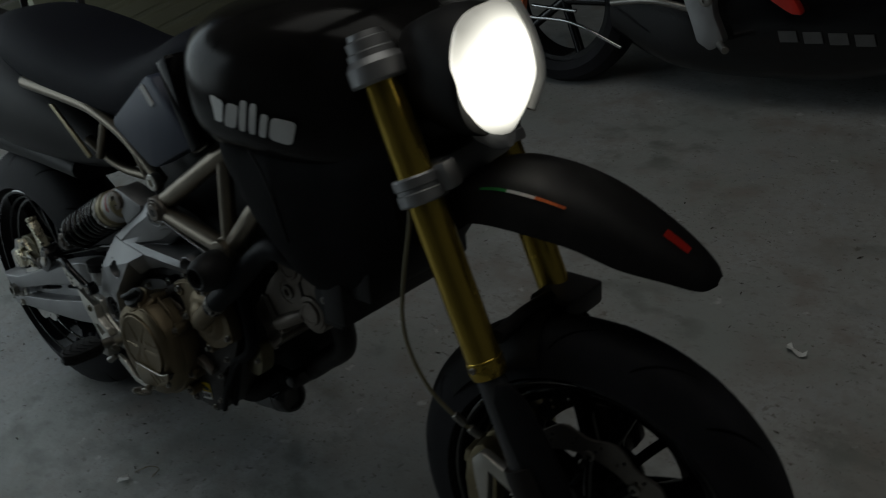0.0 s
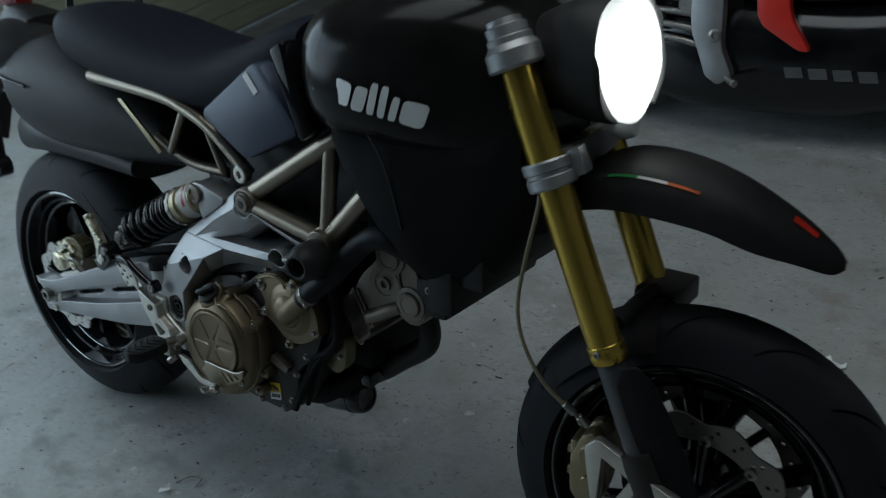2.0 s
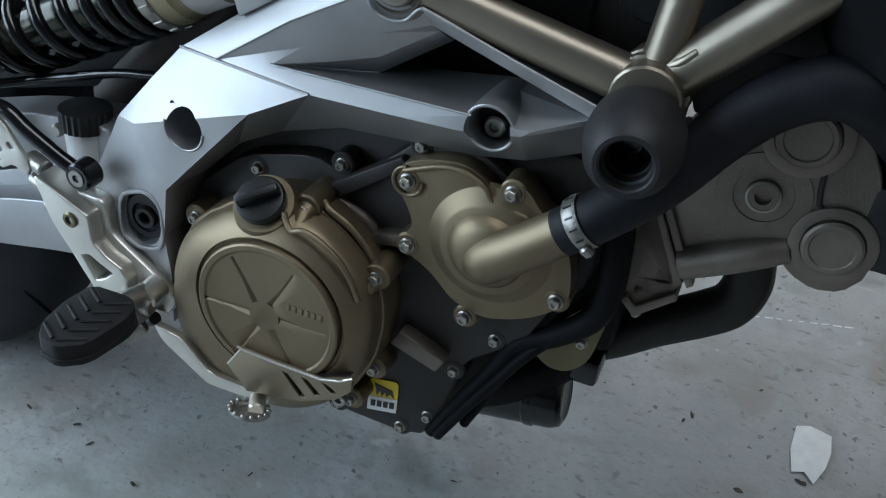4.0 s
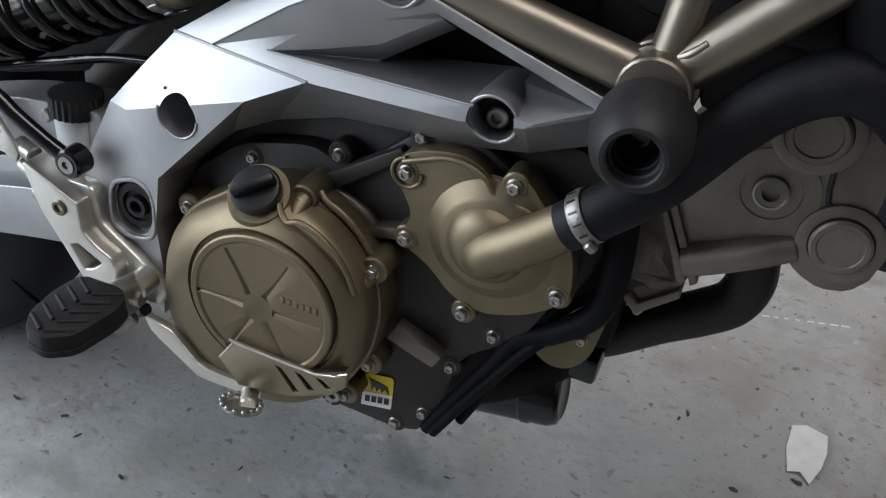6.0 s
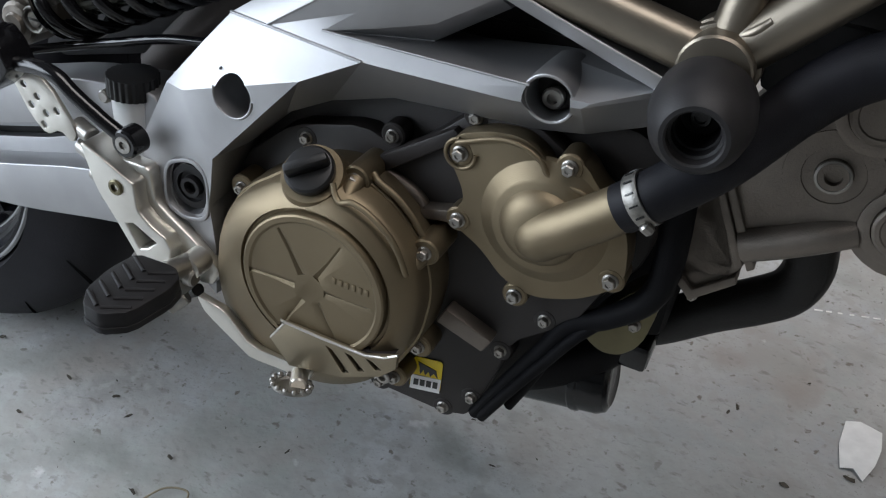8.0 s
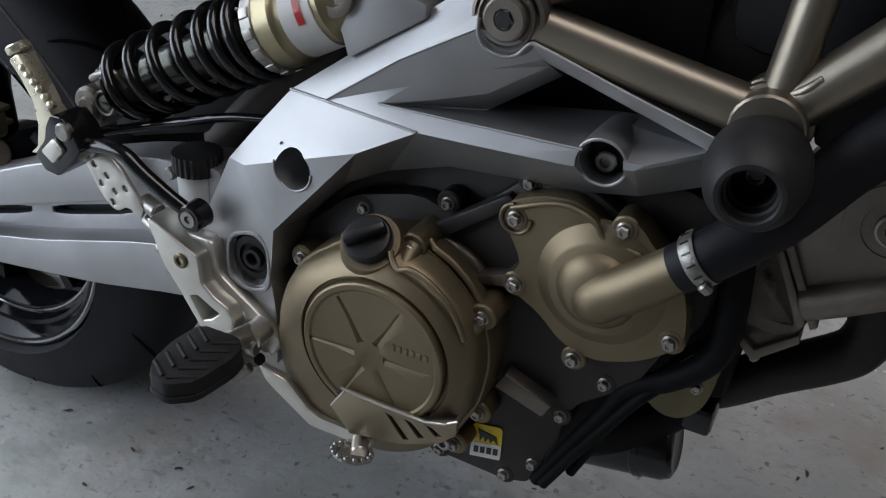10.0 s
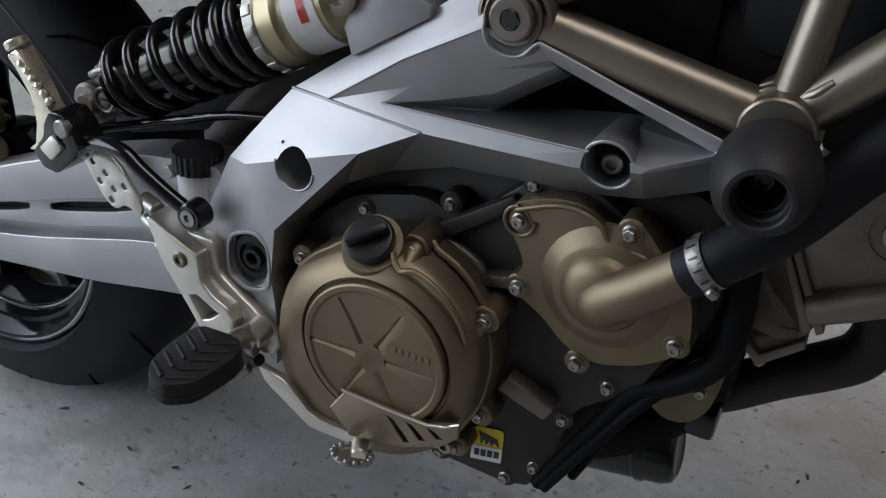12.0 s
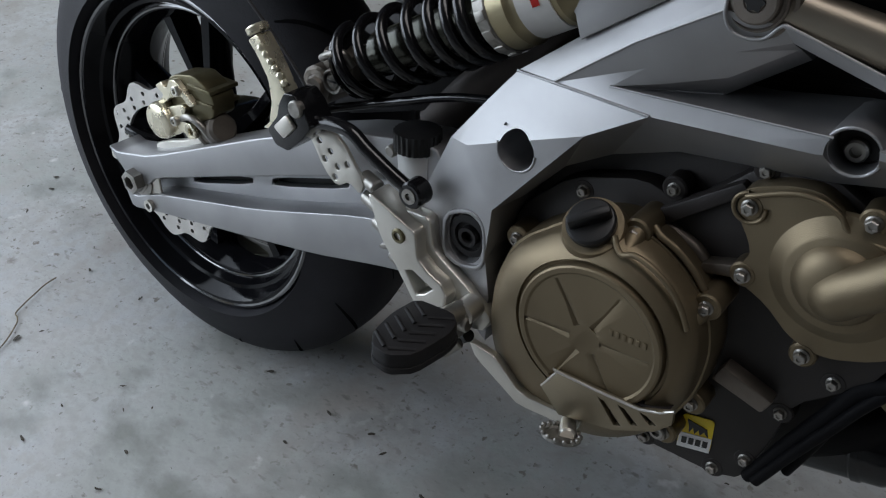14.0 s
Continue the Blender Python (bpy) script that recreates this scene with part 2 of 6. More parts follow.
# ---- mesh helpers ----


def finish(bm, angle=32):
    bmesh.ops.recalc_face_normals(bm, faces=bm.faces)
    for f in bm.faces:
        f.smooth = True
    for e in bm.edges:
        if len(e.link_faces) == 2 and e.calc_face_angle(0) > radians(angle):
            e.smooth = False


def part(name, bm, material, parent=None, label="", angle=32):
    finish(bm, angle)
    me = bpy.data.meshes.new(name)
    bm.to_mesh(me)
    bm.free()
    me.materials.append(material)
    ob = new(name, me)
    if parent:
        ob.parent = parent
    if label:
        ob["label"] = label
    return ob


def join(*bms):
    out = bms[0]
    for b in bms[1:]:
        me = bpy.data.meshes.new("tmp")
        b.to_mesh(me)
        b.free()
        out.from_mesh(me)
        bpy.data.meshes.remove(me)
    return out


def bevelled(bm, width, seg=2, angle=25):
    if width:
        es = [e for e in bm.edges if len(e.link_faces) == 2 and e.calc_face_angle(0) > radians(angle)]
        bmesh.ops.bevel(bm, geom=es, offset=width, segments=seg, profile=0.5, affect="EDGES", clamp_overlap=True)
    return bm


def prism(outline, y0, y1, bev=0.002, holes=(), seg=2):
    """A plate with an outline in x and z, from y0 to y1."""
    bm = bmesh.new()
    for loop in (outline, *holes):
        vs = [bm.verts.new((x, y0, z)) for x, z in loop]
        for i, v in enumerate(vs):
            bm.edges.new((v, vs[(i + 1) % len(vs)]))
    bmesh.ops.triangle_fill(bm, edges=bm.edges[:], use_beauty=True, use_dissolve=False)
    r = bmesh.ops.extrude_face_region(bm, geom=bm.faces[:])
    bmesh.ops.translate(bm, verts=[v for v in r["geom"] if isinstance(v, bmesh.types.BMVert)], vec=(0, y1 - y0, 0))
    bmesh.ops.recalc_face_normals(bm, faces=bm.faces)
    return bevelled(bm, bev, seg)


def ring(cx, cz, r, n=24, sx=1.0, turn=0.0):
    return [(cx + r * sx * math.cos(turn + 2 * math.pi * i / n), cz + r * math.sin(turn + 2 * math.pi * i / n)) for i in range(n)]


def rounded(pts, k=3, amount=0.25):
    """Corner-cut smoothing of a closed outline."""
    for _ in range(k):
        out = []
        for i, p in enumerate(pts):
            q = pts[(i + 1) % len(pts)]
            out.append((p[0] + (q[0] - p[0]) * amount, p[1] + (q[1] - p[1]) * amount))
            out.append((q[0] - (q[0] - p[0]) * amount, q[1] - (q[1] - p[1]) * amount))
        pts = out
    return pts


def basis(axis):
    a = Vector(axis).normalized()
    u = a.orthogonal().normalized()
    return a, u, a.cross(u)


def lathe(origin, axis, profile, seg=32, closed=False):
    """Turns (distance along the axis, radius) pairs round it."""
    a, u, w = basis(axis)
    o = Vector(origin)
    bm = bmesh.new()
    rows = []
    for d, r in profile:
        if r < 1e-5:
            rows.append([bm.verts.new(o + a * d)])
        else:
            rows.append([bm.verts.new(o + a * d + r * (math.cos(2 * math.pi * i / seg) * u + math.sin(2 * math.pi * i / seg) * w)) for i in range(seg)])
    if closed:
        rows.append(rows[0])
    for p, q in zip(rows, rows[1:]):
        for i in range(seg):
            j = (i + 1) % seg
            if len(p) == 1 and len(q) > 1:
                bm.faces.new((p[0], q[i], q[j]))
            elif len(q) == 1 and len(p) > 1:
                bm.faces.new((p[i], p[j], q[0]))
            elif len(p) > 1:
                bm.faces.new((p[i], p[j], q[j], q[i]))
    if not closed:
        for row in (rows[0], rows[-1]):
            if len(row) > 1:
                bm.faces.new(row)
    return bm


def cyl(p0, p1, r0, r1=None, seg=24, edge=0.0015):
    p0, p1 = Vector(p0), Vector(p1)
    r1 = r0 if r1 is None else r1
    n = (p1 - p0).length
    e = min(edge, n / 4, r0 / 2, r1 / 2)
    return lathe(p0, p1 - p0, [(0, r0 - e), (e, r0), (n - e, r1), (n, r1 - e)], seg)


def spline(pts, steps=8):
    ps = [Vector(p) for p in pts]
    if len(ps) == 2:
        return ps
    ps = [2 * ps[0] - ps[1]] + ps + [2 * ps[-1] - ps[-2]]
    out = []
    for i in range(1, len(ps) - 2):
        a, b, c, d = ps[i - 1 : i + 3]
        for k in range(steps):
            t = k / steps
            out.append(0.5 * (2 * b + (c - a) * t + (2 * a - 5 * b + 4 * c - d) * t * t + (3 * b - a - 3 * c + d) * t**3))
    out.append(ps[-2])
    return out


def tube(pts, r, seg=14, steps=8):
    seg = max(seg, 12)
    ps = spline(pts, steps)
    bm = bmesh.new()
    rows = []
    t = (ps[1] - ps[0]).normalized()
    u = t.orthogonal().normalized()
    for i, p in enumerate(ps):
        t = (ps[min(i + 1, len(ps) - 1)] - ps[max(i - 1, 0)]).normalized()
        u = (u - t * u.dot(t)).normalized()
        w = t.cross(u)
        rad = r if isinstance(r, float) else r[0] + (r[1] - r[0]) * i / (len(ps) - 1)
        rows.append([bm.verts.new(p + rad * (math.cos(2 * math.pi * k / seg) * u + math.sin(2 * math.pi * k / seg) * w)) for k in range(seg)])
    for p, q in zip(rows, rows[1:]):
        for k in range(seg):
            bm.faces.new((p[k], p[(k + 1) % seg], q[(k + 1) % seg], q[k]))
    bm.faces.new(rows[0])
    bm.faces.new(rows[-1])
    return bm


def loft(sections, seg=28, steps=5):
    """A body along x from superellipse sections (x, y, z, half width, half height, exponent)."""
    arr = np.array(sections, float)
    fine = []
    n = len(arr)
    for i in range(n - 1):
        a, b, c, d = arr[max(i - 1, 0)], arr[i], arr[i + 1], arr[min(i + 2, n - 1)]
        for k in range(steps):
            t = k / steps
            fine.append(0.5 * (2 * b + (c - a) * t + (2 * a - 5 * b + 4 * c - d) * t * t + (3 * b - a - 3 * c + d) * t**3))
    fine.append(arr[-1])
    bm = bmesh.new()
    rows = []
    for x, y, z, w, h, e in fine:
        row = []
        for i in range(seg):
            t = 2 * math.pi * i / seg
            c, s = math.cos(t), math.sin(t)
            row.append(bm.verts.new((x, y + w * math.copysign(abs(c) ** (2 / e), c), z + h * math.copysign(abs(s) ** (2 / e), s))))
        rows.append(row)
    for p, q in zip(rows, rows[1:]):
        for i in range(seg):
            bm.faces.new((p[i], p[(i + 1) % seg], q[(i + 1) % seg], q[i]))
    bm.faces.new(rows[0])
    bm.faces.new(rows[-1])
    return bm


def block(x0, x1, y0, y1, z0, z1, bev=0.003, seg=2):
    bm = bmesh.new()
    bmesh.ops.create_cube(bm, size=1)
    for v in bm.verts:
        v.co = ((x0 + x1) / 2 + v.co.x * (x1 - x0), (y0 + y1) / 2 + v.co.y * (y1 - y0), (z0 + z1) / 2 + v.co.z * (z1 - z0))
    return bevelled(bm, bev, seg)


def moved(bm, m):
    bmesh.ops.transform(bm, matrix=m, verts=bm.verts[:])
    return bm


def mesh_of(bm, name, material, angle=32):
    finish(bm, angle)
    me = bpy.data.meshes.new(name)
    bm.to_mesh(me)
    bm.free()
    me.materials.append(material)
    return me


def hexbolt(r=0.005, h=0.005):
    """A flanged hexagon head that points to -y."""
    a = lathe((0, 0, 0), (0, -1, 0), [(0, r * 1.28), (0.001, r * 1.28), (0.0018, r * 1.05), (0.0018, 0)], 20)
    b = lathe((0, -0.001, 0), (0, -1, 0), [(0, r), (h - 0.0008, r), (h, r * 0.85), (h, r * 0.45), (h - 0.001, r * 0.4), (h - 0.001, 0)], 6)
    return join(a, b)


def allen(r=0.006, h=0.005):
    """A round socket head that points to -y."""
    return lathe((0, 0, 0), (0, -1, 0), [(0, r), (h - 0.001, r), (h, r - 0.001), (h, r * 0.5), (h - 0.003, r * 0.45), (h - 0.003, 0)], 20)


BOLT = mesh_of(hexbolt(0.0047, 0.0055), "bolt", STEEL)
SOCKET = mesh_of(allen(), "socket_bolt", STEEL)


def fix(name, me, p, parent, scale=1.0):
    ob = new(name, me)
    ob.parent = parent
    ob.matrix_basis = Matrix.Translation(p) @ Matrix.Scale(scale, 4)
    return ob

# ---- setting ----


def world_box(name, x0, x1, y0, y1, z0, z1, material, label, category, bev=0.004):
    ob = part(name, block(x0, x1, y0, y1, z0, z1, bev), material)
    return tagged(ob, label, category, kind="structure")


world_box("floor", -9, 5, -5, 6, -0.12, 0, CONCRETE, "worn grey painted concrete workshop floor with stains", "floor", 0)
ceiling = join(block(-2.4, 0.3, -5, 5.15, 3.0, 3.1, 0), block(2.5, 5, -5, 5.15, 3.0, 3.1, 0), block(0.3, 2.5, -5, -0.6, 3.0, 3.1, 0), block(0.3, 2.5, 1.44, 5.15, 3.0, 3.1, 0))
tagged(part("ceiling", ceiling, CEIL), "unseen plain ceiling with an opening added for the overhead fill", "ceiling", kind="structure")
# Added sheet, unseen: stops the sun falling through the ceiling opening.
world_box("sun_block_sheet", 0.28, 2.52, -0.62, 1.46, 3.102, 3.112, FLUID, "added white sheet that blocks the sun above the ceiling opening", "rooflight")
world_box("wall_north", -2.4, 5, 5.0, 5.15, 0, 3.0, DARKWALL, "back wall with deep shade put into its dark colour", "wall")
world_box("wall_east", 4.85, 5, -5, 5.0, 0, 3.0, BOUNCEGREY, "unseen side wall, made light grey to bounce fill", "wall")
world_box("wall_south", -2.4, 4.85, -5, -4.85, 0, 3.0, BOUNCEGREY, "unseen wall, made light grey to bounce fill onto the motorcycle", "wall")
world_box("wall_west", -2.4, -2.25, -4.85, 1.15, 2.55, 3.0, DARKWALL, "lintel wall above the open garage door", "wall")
world_box("wall_outside", -8.6, -8.4, -5, 6, 0, 2.4, CREAM, "pale wall across the yard outside", "wall")


def roller_door():
    root = new("roller_door")
    root.matrix_world = pose(-2.15, 1.2, 0, 0, 0, 99.5)
    tagged(root, "closed cream steel roller door with horizontal slats", "roller door", kind="structure")
    slat = bmesh.new()
    prof = [(0.0, 0.0), (0.0, 0.012), (-0.014, 0.022), (-0.014, 0.082), (0.0, 0.092), (0.0, 0.104)]
    for x in (0, 4.0):
        for dy, dz in prof:
            slat.verts.new((x, dy, dz))
    slat.verts.ensure_lookup_table()
    n = len(prof)
    for i in range(n - 1):
        slat.faces.new((slat.verts[i], slat.verts[i + 1], slat.verts[n + i + 1], slat.verts[n + i]))
    bmesh.ops.solidify(slat, geom=slat.faces[:], thickness=0.003)
    me = mesh_of(slat, "slat", CREAM, 20)
    for k in range(28):
        ob = new("slat", me)
        ob.parent = root
        ob.matrix_basis = Matrix.Translation((0, 0, 0.01 + 0.106 * k))
    part("guide_post", block(-0.08, 0.0, -0.05, 0.05, 0, 2.98), CREAM, root)


roller_door()


def far_shutter():
    root = new("window_shutter")
    root.matrix_world = pose(-3.45, 2.9, 0, 0, 0, -80.5)
    tagged(root, "slatted cream shutter, its daylight put into the paler tone", "shutter", kind="structure")
    for k in range(24):
        part("slat", block(0, 2.6, -0.01, 0.012, 0.02 + 0.1 * k, 0.108 + 0.1 * k, 0.004), PALE, root)


far_shutter()

# ---- motorcycle ----
LEAN = -9.22
bike = new("motorcycle")
bike.matrix_world = pose(0, 0, 0, LEAN)
tagged(bike, "black supermoto motorcycle with gold forks leaning on its stand", "motorcycle")


def wheel(name, r, width, rim_r, rim_w, spokes, split, m, label, turn=0.0):
    """A cast wheel about the y axis: the rim is the part, the tyre and the rest hang on it."""
    half = rim_w / 2
    one = [(0.0, 0.002), (0.0, 0.008), (0.003, 0.012), (0.008, 0.011), (0.012, 0.004), (0.03, -0.004), (0.05, -0.012)]
    two = [(0.06, -0.040), (0.048, -0.034), (0.036, -0.026), (0.034, -0.021), (0.020, -0.014), (0.018, -0.009), (0.005, -0.002)]
    prof = [(d, rim_r + h) for d, h in one] + [(rim_w - d, rim_r + h) for d, h in reversed(one)] + [(rim_w - d, rim_r + h) for d, h in reversed(two)] + [(d, rim_r + h) for d, h in two]
    if rim_w < 0.125:
        prof = [(d if d <= rim_w / 2 else d, r_) for d, r_ in [(min(d, rim_w * 0.42) if i < 7 or i > 20 else max(d, rim_w * 0.58), r_) for i, (d, r_) in enumerate(prof)]]
    bm = lathe((0, -half, 0), (0, 1, 0), prof, 96, closed=True)
    spoke_meshes = []
    for k in range(spokes):
        a = turn + 2 * math.pi * k / spokes
        for s in ((-1, 1) if split else (0,)):
            pts = []
            inner, outer = 0.04, rim_r - 0.034
            for rr, off, w in ((inner, 0.004 * s, 0.014), (0.45 * (inner + outer), 0.016 * s, 0.010), (outer, 0.042 * s, 0.014)):
                d, t = Vector((math.cos(a), 0, math.sin(a))), Vector((-math.sin(a), 0, math.cos(a)))
                pts.append((d * rr + t * off, t, w))
            b = bmesh.new()
            rows = []
            for p, t, w in pts:
                rows.append([b.verts.new(p + t * (w * u) + Vector((0, v, 0))) for u, v in ((-1, -0.012), (-0.6, -0.02), (0.6, -0.02), (1, -0.012), (1, 0.012), (0.6, 0.02), (-0.6, 0.02), (-1, 0.012))])
            for p, q in zip(rows, rows[1:]):
                for i in range(8):
                    b.faces.new((p[i], p[(i + 1) % 8], q[(i + 1) % 8], q[i]))
            b.faces.new(rows[0])
            b.faces.new(rows[-1])
            spoke_meshes.append(b)
    rim = part(name, bm, RIMBLACK, bike, label)
    rim.matrix_basis = m
    for b in spoke_meshes:
        part("spoke", b, RIMBLACK, rim)
    for y0, rr, tr in ((half - 0.003, rim_r + 0.009, 0.0042), (half - 0.034, rim_r - 0.022, 0.0030)):
        for s in (-1, 1):
            prof_lip = [(tr * math.sin(q), rr - tr * math.cos(q)) for q in [math.pi * k / 4 for k in range(8)]]
            part("rim_lip", lathe((0, s * y0, 0), (0, 1, 0), prof_lip, 96, closed=True), RIMLIP, rim)
    part("hub", lathe((0, -0.06, 0), (0, 1, 0), [(0, 0.02), (0, 0.042), (0.02, 0.05), (0.1, 0.05), (0.12, 0.042), (0.12, 0.02)], 36, closed=True), GLOSSM, rim)
    hw = width / 2
    prof = []
    for i in range(17):
        t = -1.25 + 2.5 * i / 16
        prof.append((hw * math.sin(t) / math.sin(1.25) if abs(t) > 1.2 else hw * 1.0 * math.sin(t * 1.0), r - (r - rim_r - 0.02) * (abs(t) / 1.25) ** 2.8))
    prof = [(-half + 0.01, rim_r + 0.012)] + prof + [(half - 0.01, rim_r + 0.012)]
    tyre = part("tyre", lathe((0, 0, 0), (0, 1, 0), prof, 96, closed=True), TYRE, rim, "worn black road tyre")
    # sweeping tread grooves, one on each side, repeated round the tyre
    for side in (-1, 1):
        gb = bmesh.new()
        rows = []
        for j in range(9):
            u = j / 8
            t = side * (0.12 + 0.78 * u)
            rr = r - (r - rim_r - 0.02) * (abs(t) / 1.25) ** 2.8 + 0.0006
            a = 0.30 * u**0.7
            wd = 0.013 * math.sin(math.pi * (0.12 + 0.76 * u))
            rows.append([gb.verts.new((rr * math.cos(a + q * wd), hw * math.sin(t), rr * math.sin(a + q * wd))) for q in (-1, 1)])
        for p, q in zip(rows, rows[1:]):
            gb.faces.new((p[0], p[1], q[1], q[0]))
        bmesh.ops.solidify(gb, geom=gb.faces[:], thickness=0.0008)
        me = mesh_of(gb, "tread_groove", GROOVE)
        for k in range(14):
            ob = new("tread_groove", me)
            ob.parent = rim
            ob.matrix_basis = pose(0, 0, 0, 0, 360 * (k + 0.25 * side) / 14, 0)
    return rim


def wave_disc(name, parent, r, y, n, material, inner, holes=True):
    outline = [((r + 0.006 * math.sin(n * 2 * math.pi * i / 180)) * math.cos(2 * math.pi * i / 180), (r + 0.006 * math.sin(n * 2 * math.pi * i / 180)) * math.sin(2 * math.pi * i / 180)) for i in range(180)]
    hl = [ring(0, 0, inner, 60)]
    for k in range(n * 2):
        for q, rr in ((0.0, r - 0.011), (0.16, r - 0.022)):
            a = 2 * math.pi * (k + q) / (n * 2)
            hl.append(ring(rr * math.cos(a), rr * math.sin(a), 0.0032, 8))
    ob = part(name, prism(outline, y - 0.0025, y + 0.0025, 0, hl), material, parent, "drilled steel brake disc with a wavy edge")
    return ob


# rear wheel, brake and swingarm
rear = wheel("rear_wheel", 0.319, 0.172, 0.213, 0.15, 5, True, pose(-0.004, 0, 0.318), "black cast wheel with split spokes", 0.5)
rd = wave_disc("brake_disc", rear, 0.106, -0.101, 10, DISC, 0.079)
for k in range(5):
    a = 2 * math.pi * k / 5
    part("disc_arm", tube([(0.035 * math.cos(a), -0.088, 0.035 * math.sin(a)), (0.06 * math.cos(a + 0.2), -0.098, 0.06 * math.sin(a + 0.2)), (0.082 * math.cos(a + 0.25), -0.101, 0.082 * math.sin(a + 0.25))], 0.008, 8, 4), GLOSSM, rear)

arm = part("swingarm", block(0.40, 0.52, -0.12, 0.12, 0.39, 0.47, 0.012), CAST, bike, "silver cast twin-beam swingarm")
UPPER = rounded([(-0.052, 0.352), (-0.035, 0.346), (0.035, 0.360), (0.252, 0.447), (0.38, 0.486), (0.47, 0.50), (0.50, 0.46), (0.378, 0.440), (0.20, 0.384), (0.038, 0.331), (0.02, 0.315), (-0.02, 0.318)], 1, 0.12)
LOWER = rounded([(-0.03, 0.30), (-0.012, 0.29), (0.039, 0.309), (0.221, 0.349), (0.375, 0.394), (0.47, 0.41), (0.50, 0.36), (0.404, 0.345), (0.306, 0.323), (0.158, 0.300), (0.039, 0.283), (-0.02, 0.272)], 1, 0.12)
part("upper_beam", prism(UPPER, -0.155, -0.108, 0.008, seg=3), CAST, arm)
part("lower_beam", prism(LOWER, -0.155, -0.108, 0.008, seg=3), CAST, arm)
part("beam_web", prism([(-0.01, 0.285), (0.0, 0.335), (0.11, 0.365), (0.30, 0.42), (0.48, 0.48), (0.48, 0.37), (0.30, 0.345), (0.12, 0.312)], -0.124, -0.112, 0.002, [rounded([(0.075, 0.334), (0.184, 0.366), (0.182, 0.356), (0.073, 0.324)], 1, 0.2), rounded([(0.218, 0.376), (0.335, 0.410), (0.3345, 0.399), (0.216, 0.365)], 1, 0.2)]), CAST, arm, "slotted web between the swingarm beams")
# Black sheet stands in for the shade inside the slots.
part("slot_shade", prism([(0.05, 0.305), (0.05, 0.34), (0.35, 0.42), (0.35, 0.385)], -0.111, -0.106, 0), BLACKP, arm, "black sheet that puts shade behind the web slots")
part("far_beam", prism(rounded([(-0.05, 0.35), (0.38, 0.486), (0.5, 0.46), (0.5, 0.36), (0.15, 0.30), (-0.02, 0.272)], 1, 0.12), 0.105, 0.14, 0.006), CAST, arm)
part("axle_nut", join(lathe((0, -0.150, 0.318), (0, -1, 0), [(0, 0.019), (0.004, 0.019), (0.005, 0.016), (0.017, 0.0155), (0.018, 0.012), (0.018, 0.009), (0.010, 0.009), (0.010, 0)], 6),
     lathe((0, -0.146, 0.318), (0, -1, 0), [(0, 0.024), (0.006, 0.024), (0.007, 0.02), (0.007, 0)], 28)), STEEL, arm, "weathered steel axle nut")
part("chain_adjuster", join(block(-0.03, 0.038, -0.150, -0.146, 0.300, 0.336, 0.003), block(-0.055, -0.035, -0.15, -0.12, 0.33, 0.347, 0.003), lathe((0.02, -0.155, 0.288), (0, -1, 0), [(0, 0.008), (0.005, 0.008), (0.005, 0.004), (0, 0.004)], 16, True)), SATIN, arm)

calo = part("rear_brake_caliper", prism(rounded([(0.076, 0.430), (0.075, 0.466), (0.088, 0.473), (0.120, 0.479), (0.136, 0.472), (0.151, 0.458), (0.148, 0.434), (0.110, 0.420)], 1, 0.14), -0.140, -0.108, 0.005, seg=3), OLIVE, bike, "small gold and silver brake caliper")
part("caliper_fin", prism([(0.110, 0.462), (0.149, 0.462), (0.149, 0.467), (0.110, 0.468)], -0.142, -0.10, 0.001), OLIVE, calo)
part("caliper_fin", prism([(0.106, 0.444), (0.150, 0.446), (0.150, 0.451), (0.106, 0.450)], -0.142, -0.10, 0.001), OLIVE, calo)
part("piston_housing", lathe((0.062, -0.120, 0.413), (0, -1, 0), [(0, 0.017), (0.016, 0.0175), (0.020, 0.0225), (0.030, 0.0225), (0.0335, 0.021), (0.035, 0.0185), (0.0352, 0)], 36), CHAMPAGNE, calo, "bright round piston cap")
part("caliper_bridge", prism(rounded([(0.0585, 0.4555), (0.070, 0.4625), (0.074, 0.457), (0.080, 0.458), (0.086, 0.468), (0.0955, 0.4705), (0.1255, 0.4465), (0.116, 0.4425), (0.1035, 0.4525), (0.083, 0.446), (0.067, 0.4325), (0.050, 0.4265), (0.0715, 0.4465)], 1, 0.08), -0.147, -0.128, 0.002), CHAMPAGNE, calo, "bright caliper bridge")
part("pad_carrier", prism(rounded([(0.0714, 0.430), (0.080, 0.434), (0.103, 0.442), (0.1085, 0.438), (0.099, 0.420), (0.112, 0.421), (0.1205, 0.414), (0.119, 0.404), (0.108, 0.400), (0.097, 0.408), (0.088, 0.401), (0.069, 0.394)], 1, 0.1), -0.147, -0.126, 0.002, [ring(0.111, 0.4105, 0.0045, 14)]), CHAMPAGNE, calo, "gold pad carrier with an eyelet")
part("pad_gap", prism([(0.082, 0.4335), (0.083, 0.4435), (0.1025, 0.4505), (0.103, 0.441)], -0.134, -0.124, 0), INKRECESS, calo)
part("bridge_bolt", lathe((0.0985, -0.146, 0.4585), (0, -1, 0), [(0, 0.0062), (0.005, 0.006), (0.006, 0.005), (0.006, 0.003), (0.003, 0.0028), (0.003, 0)], 18), SATIN, calo)
part("bridge_bolt", lathe((0.088, -0.146, 0.419), (0, -1, 0), [(0, 0.0062), (0.005, 0.006), (0.006, 0.005), (0.006, 0.003), (0.003, 0.0028), (0.003, 0)], 18), SATIN, calo)
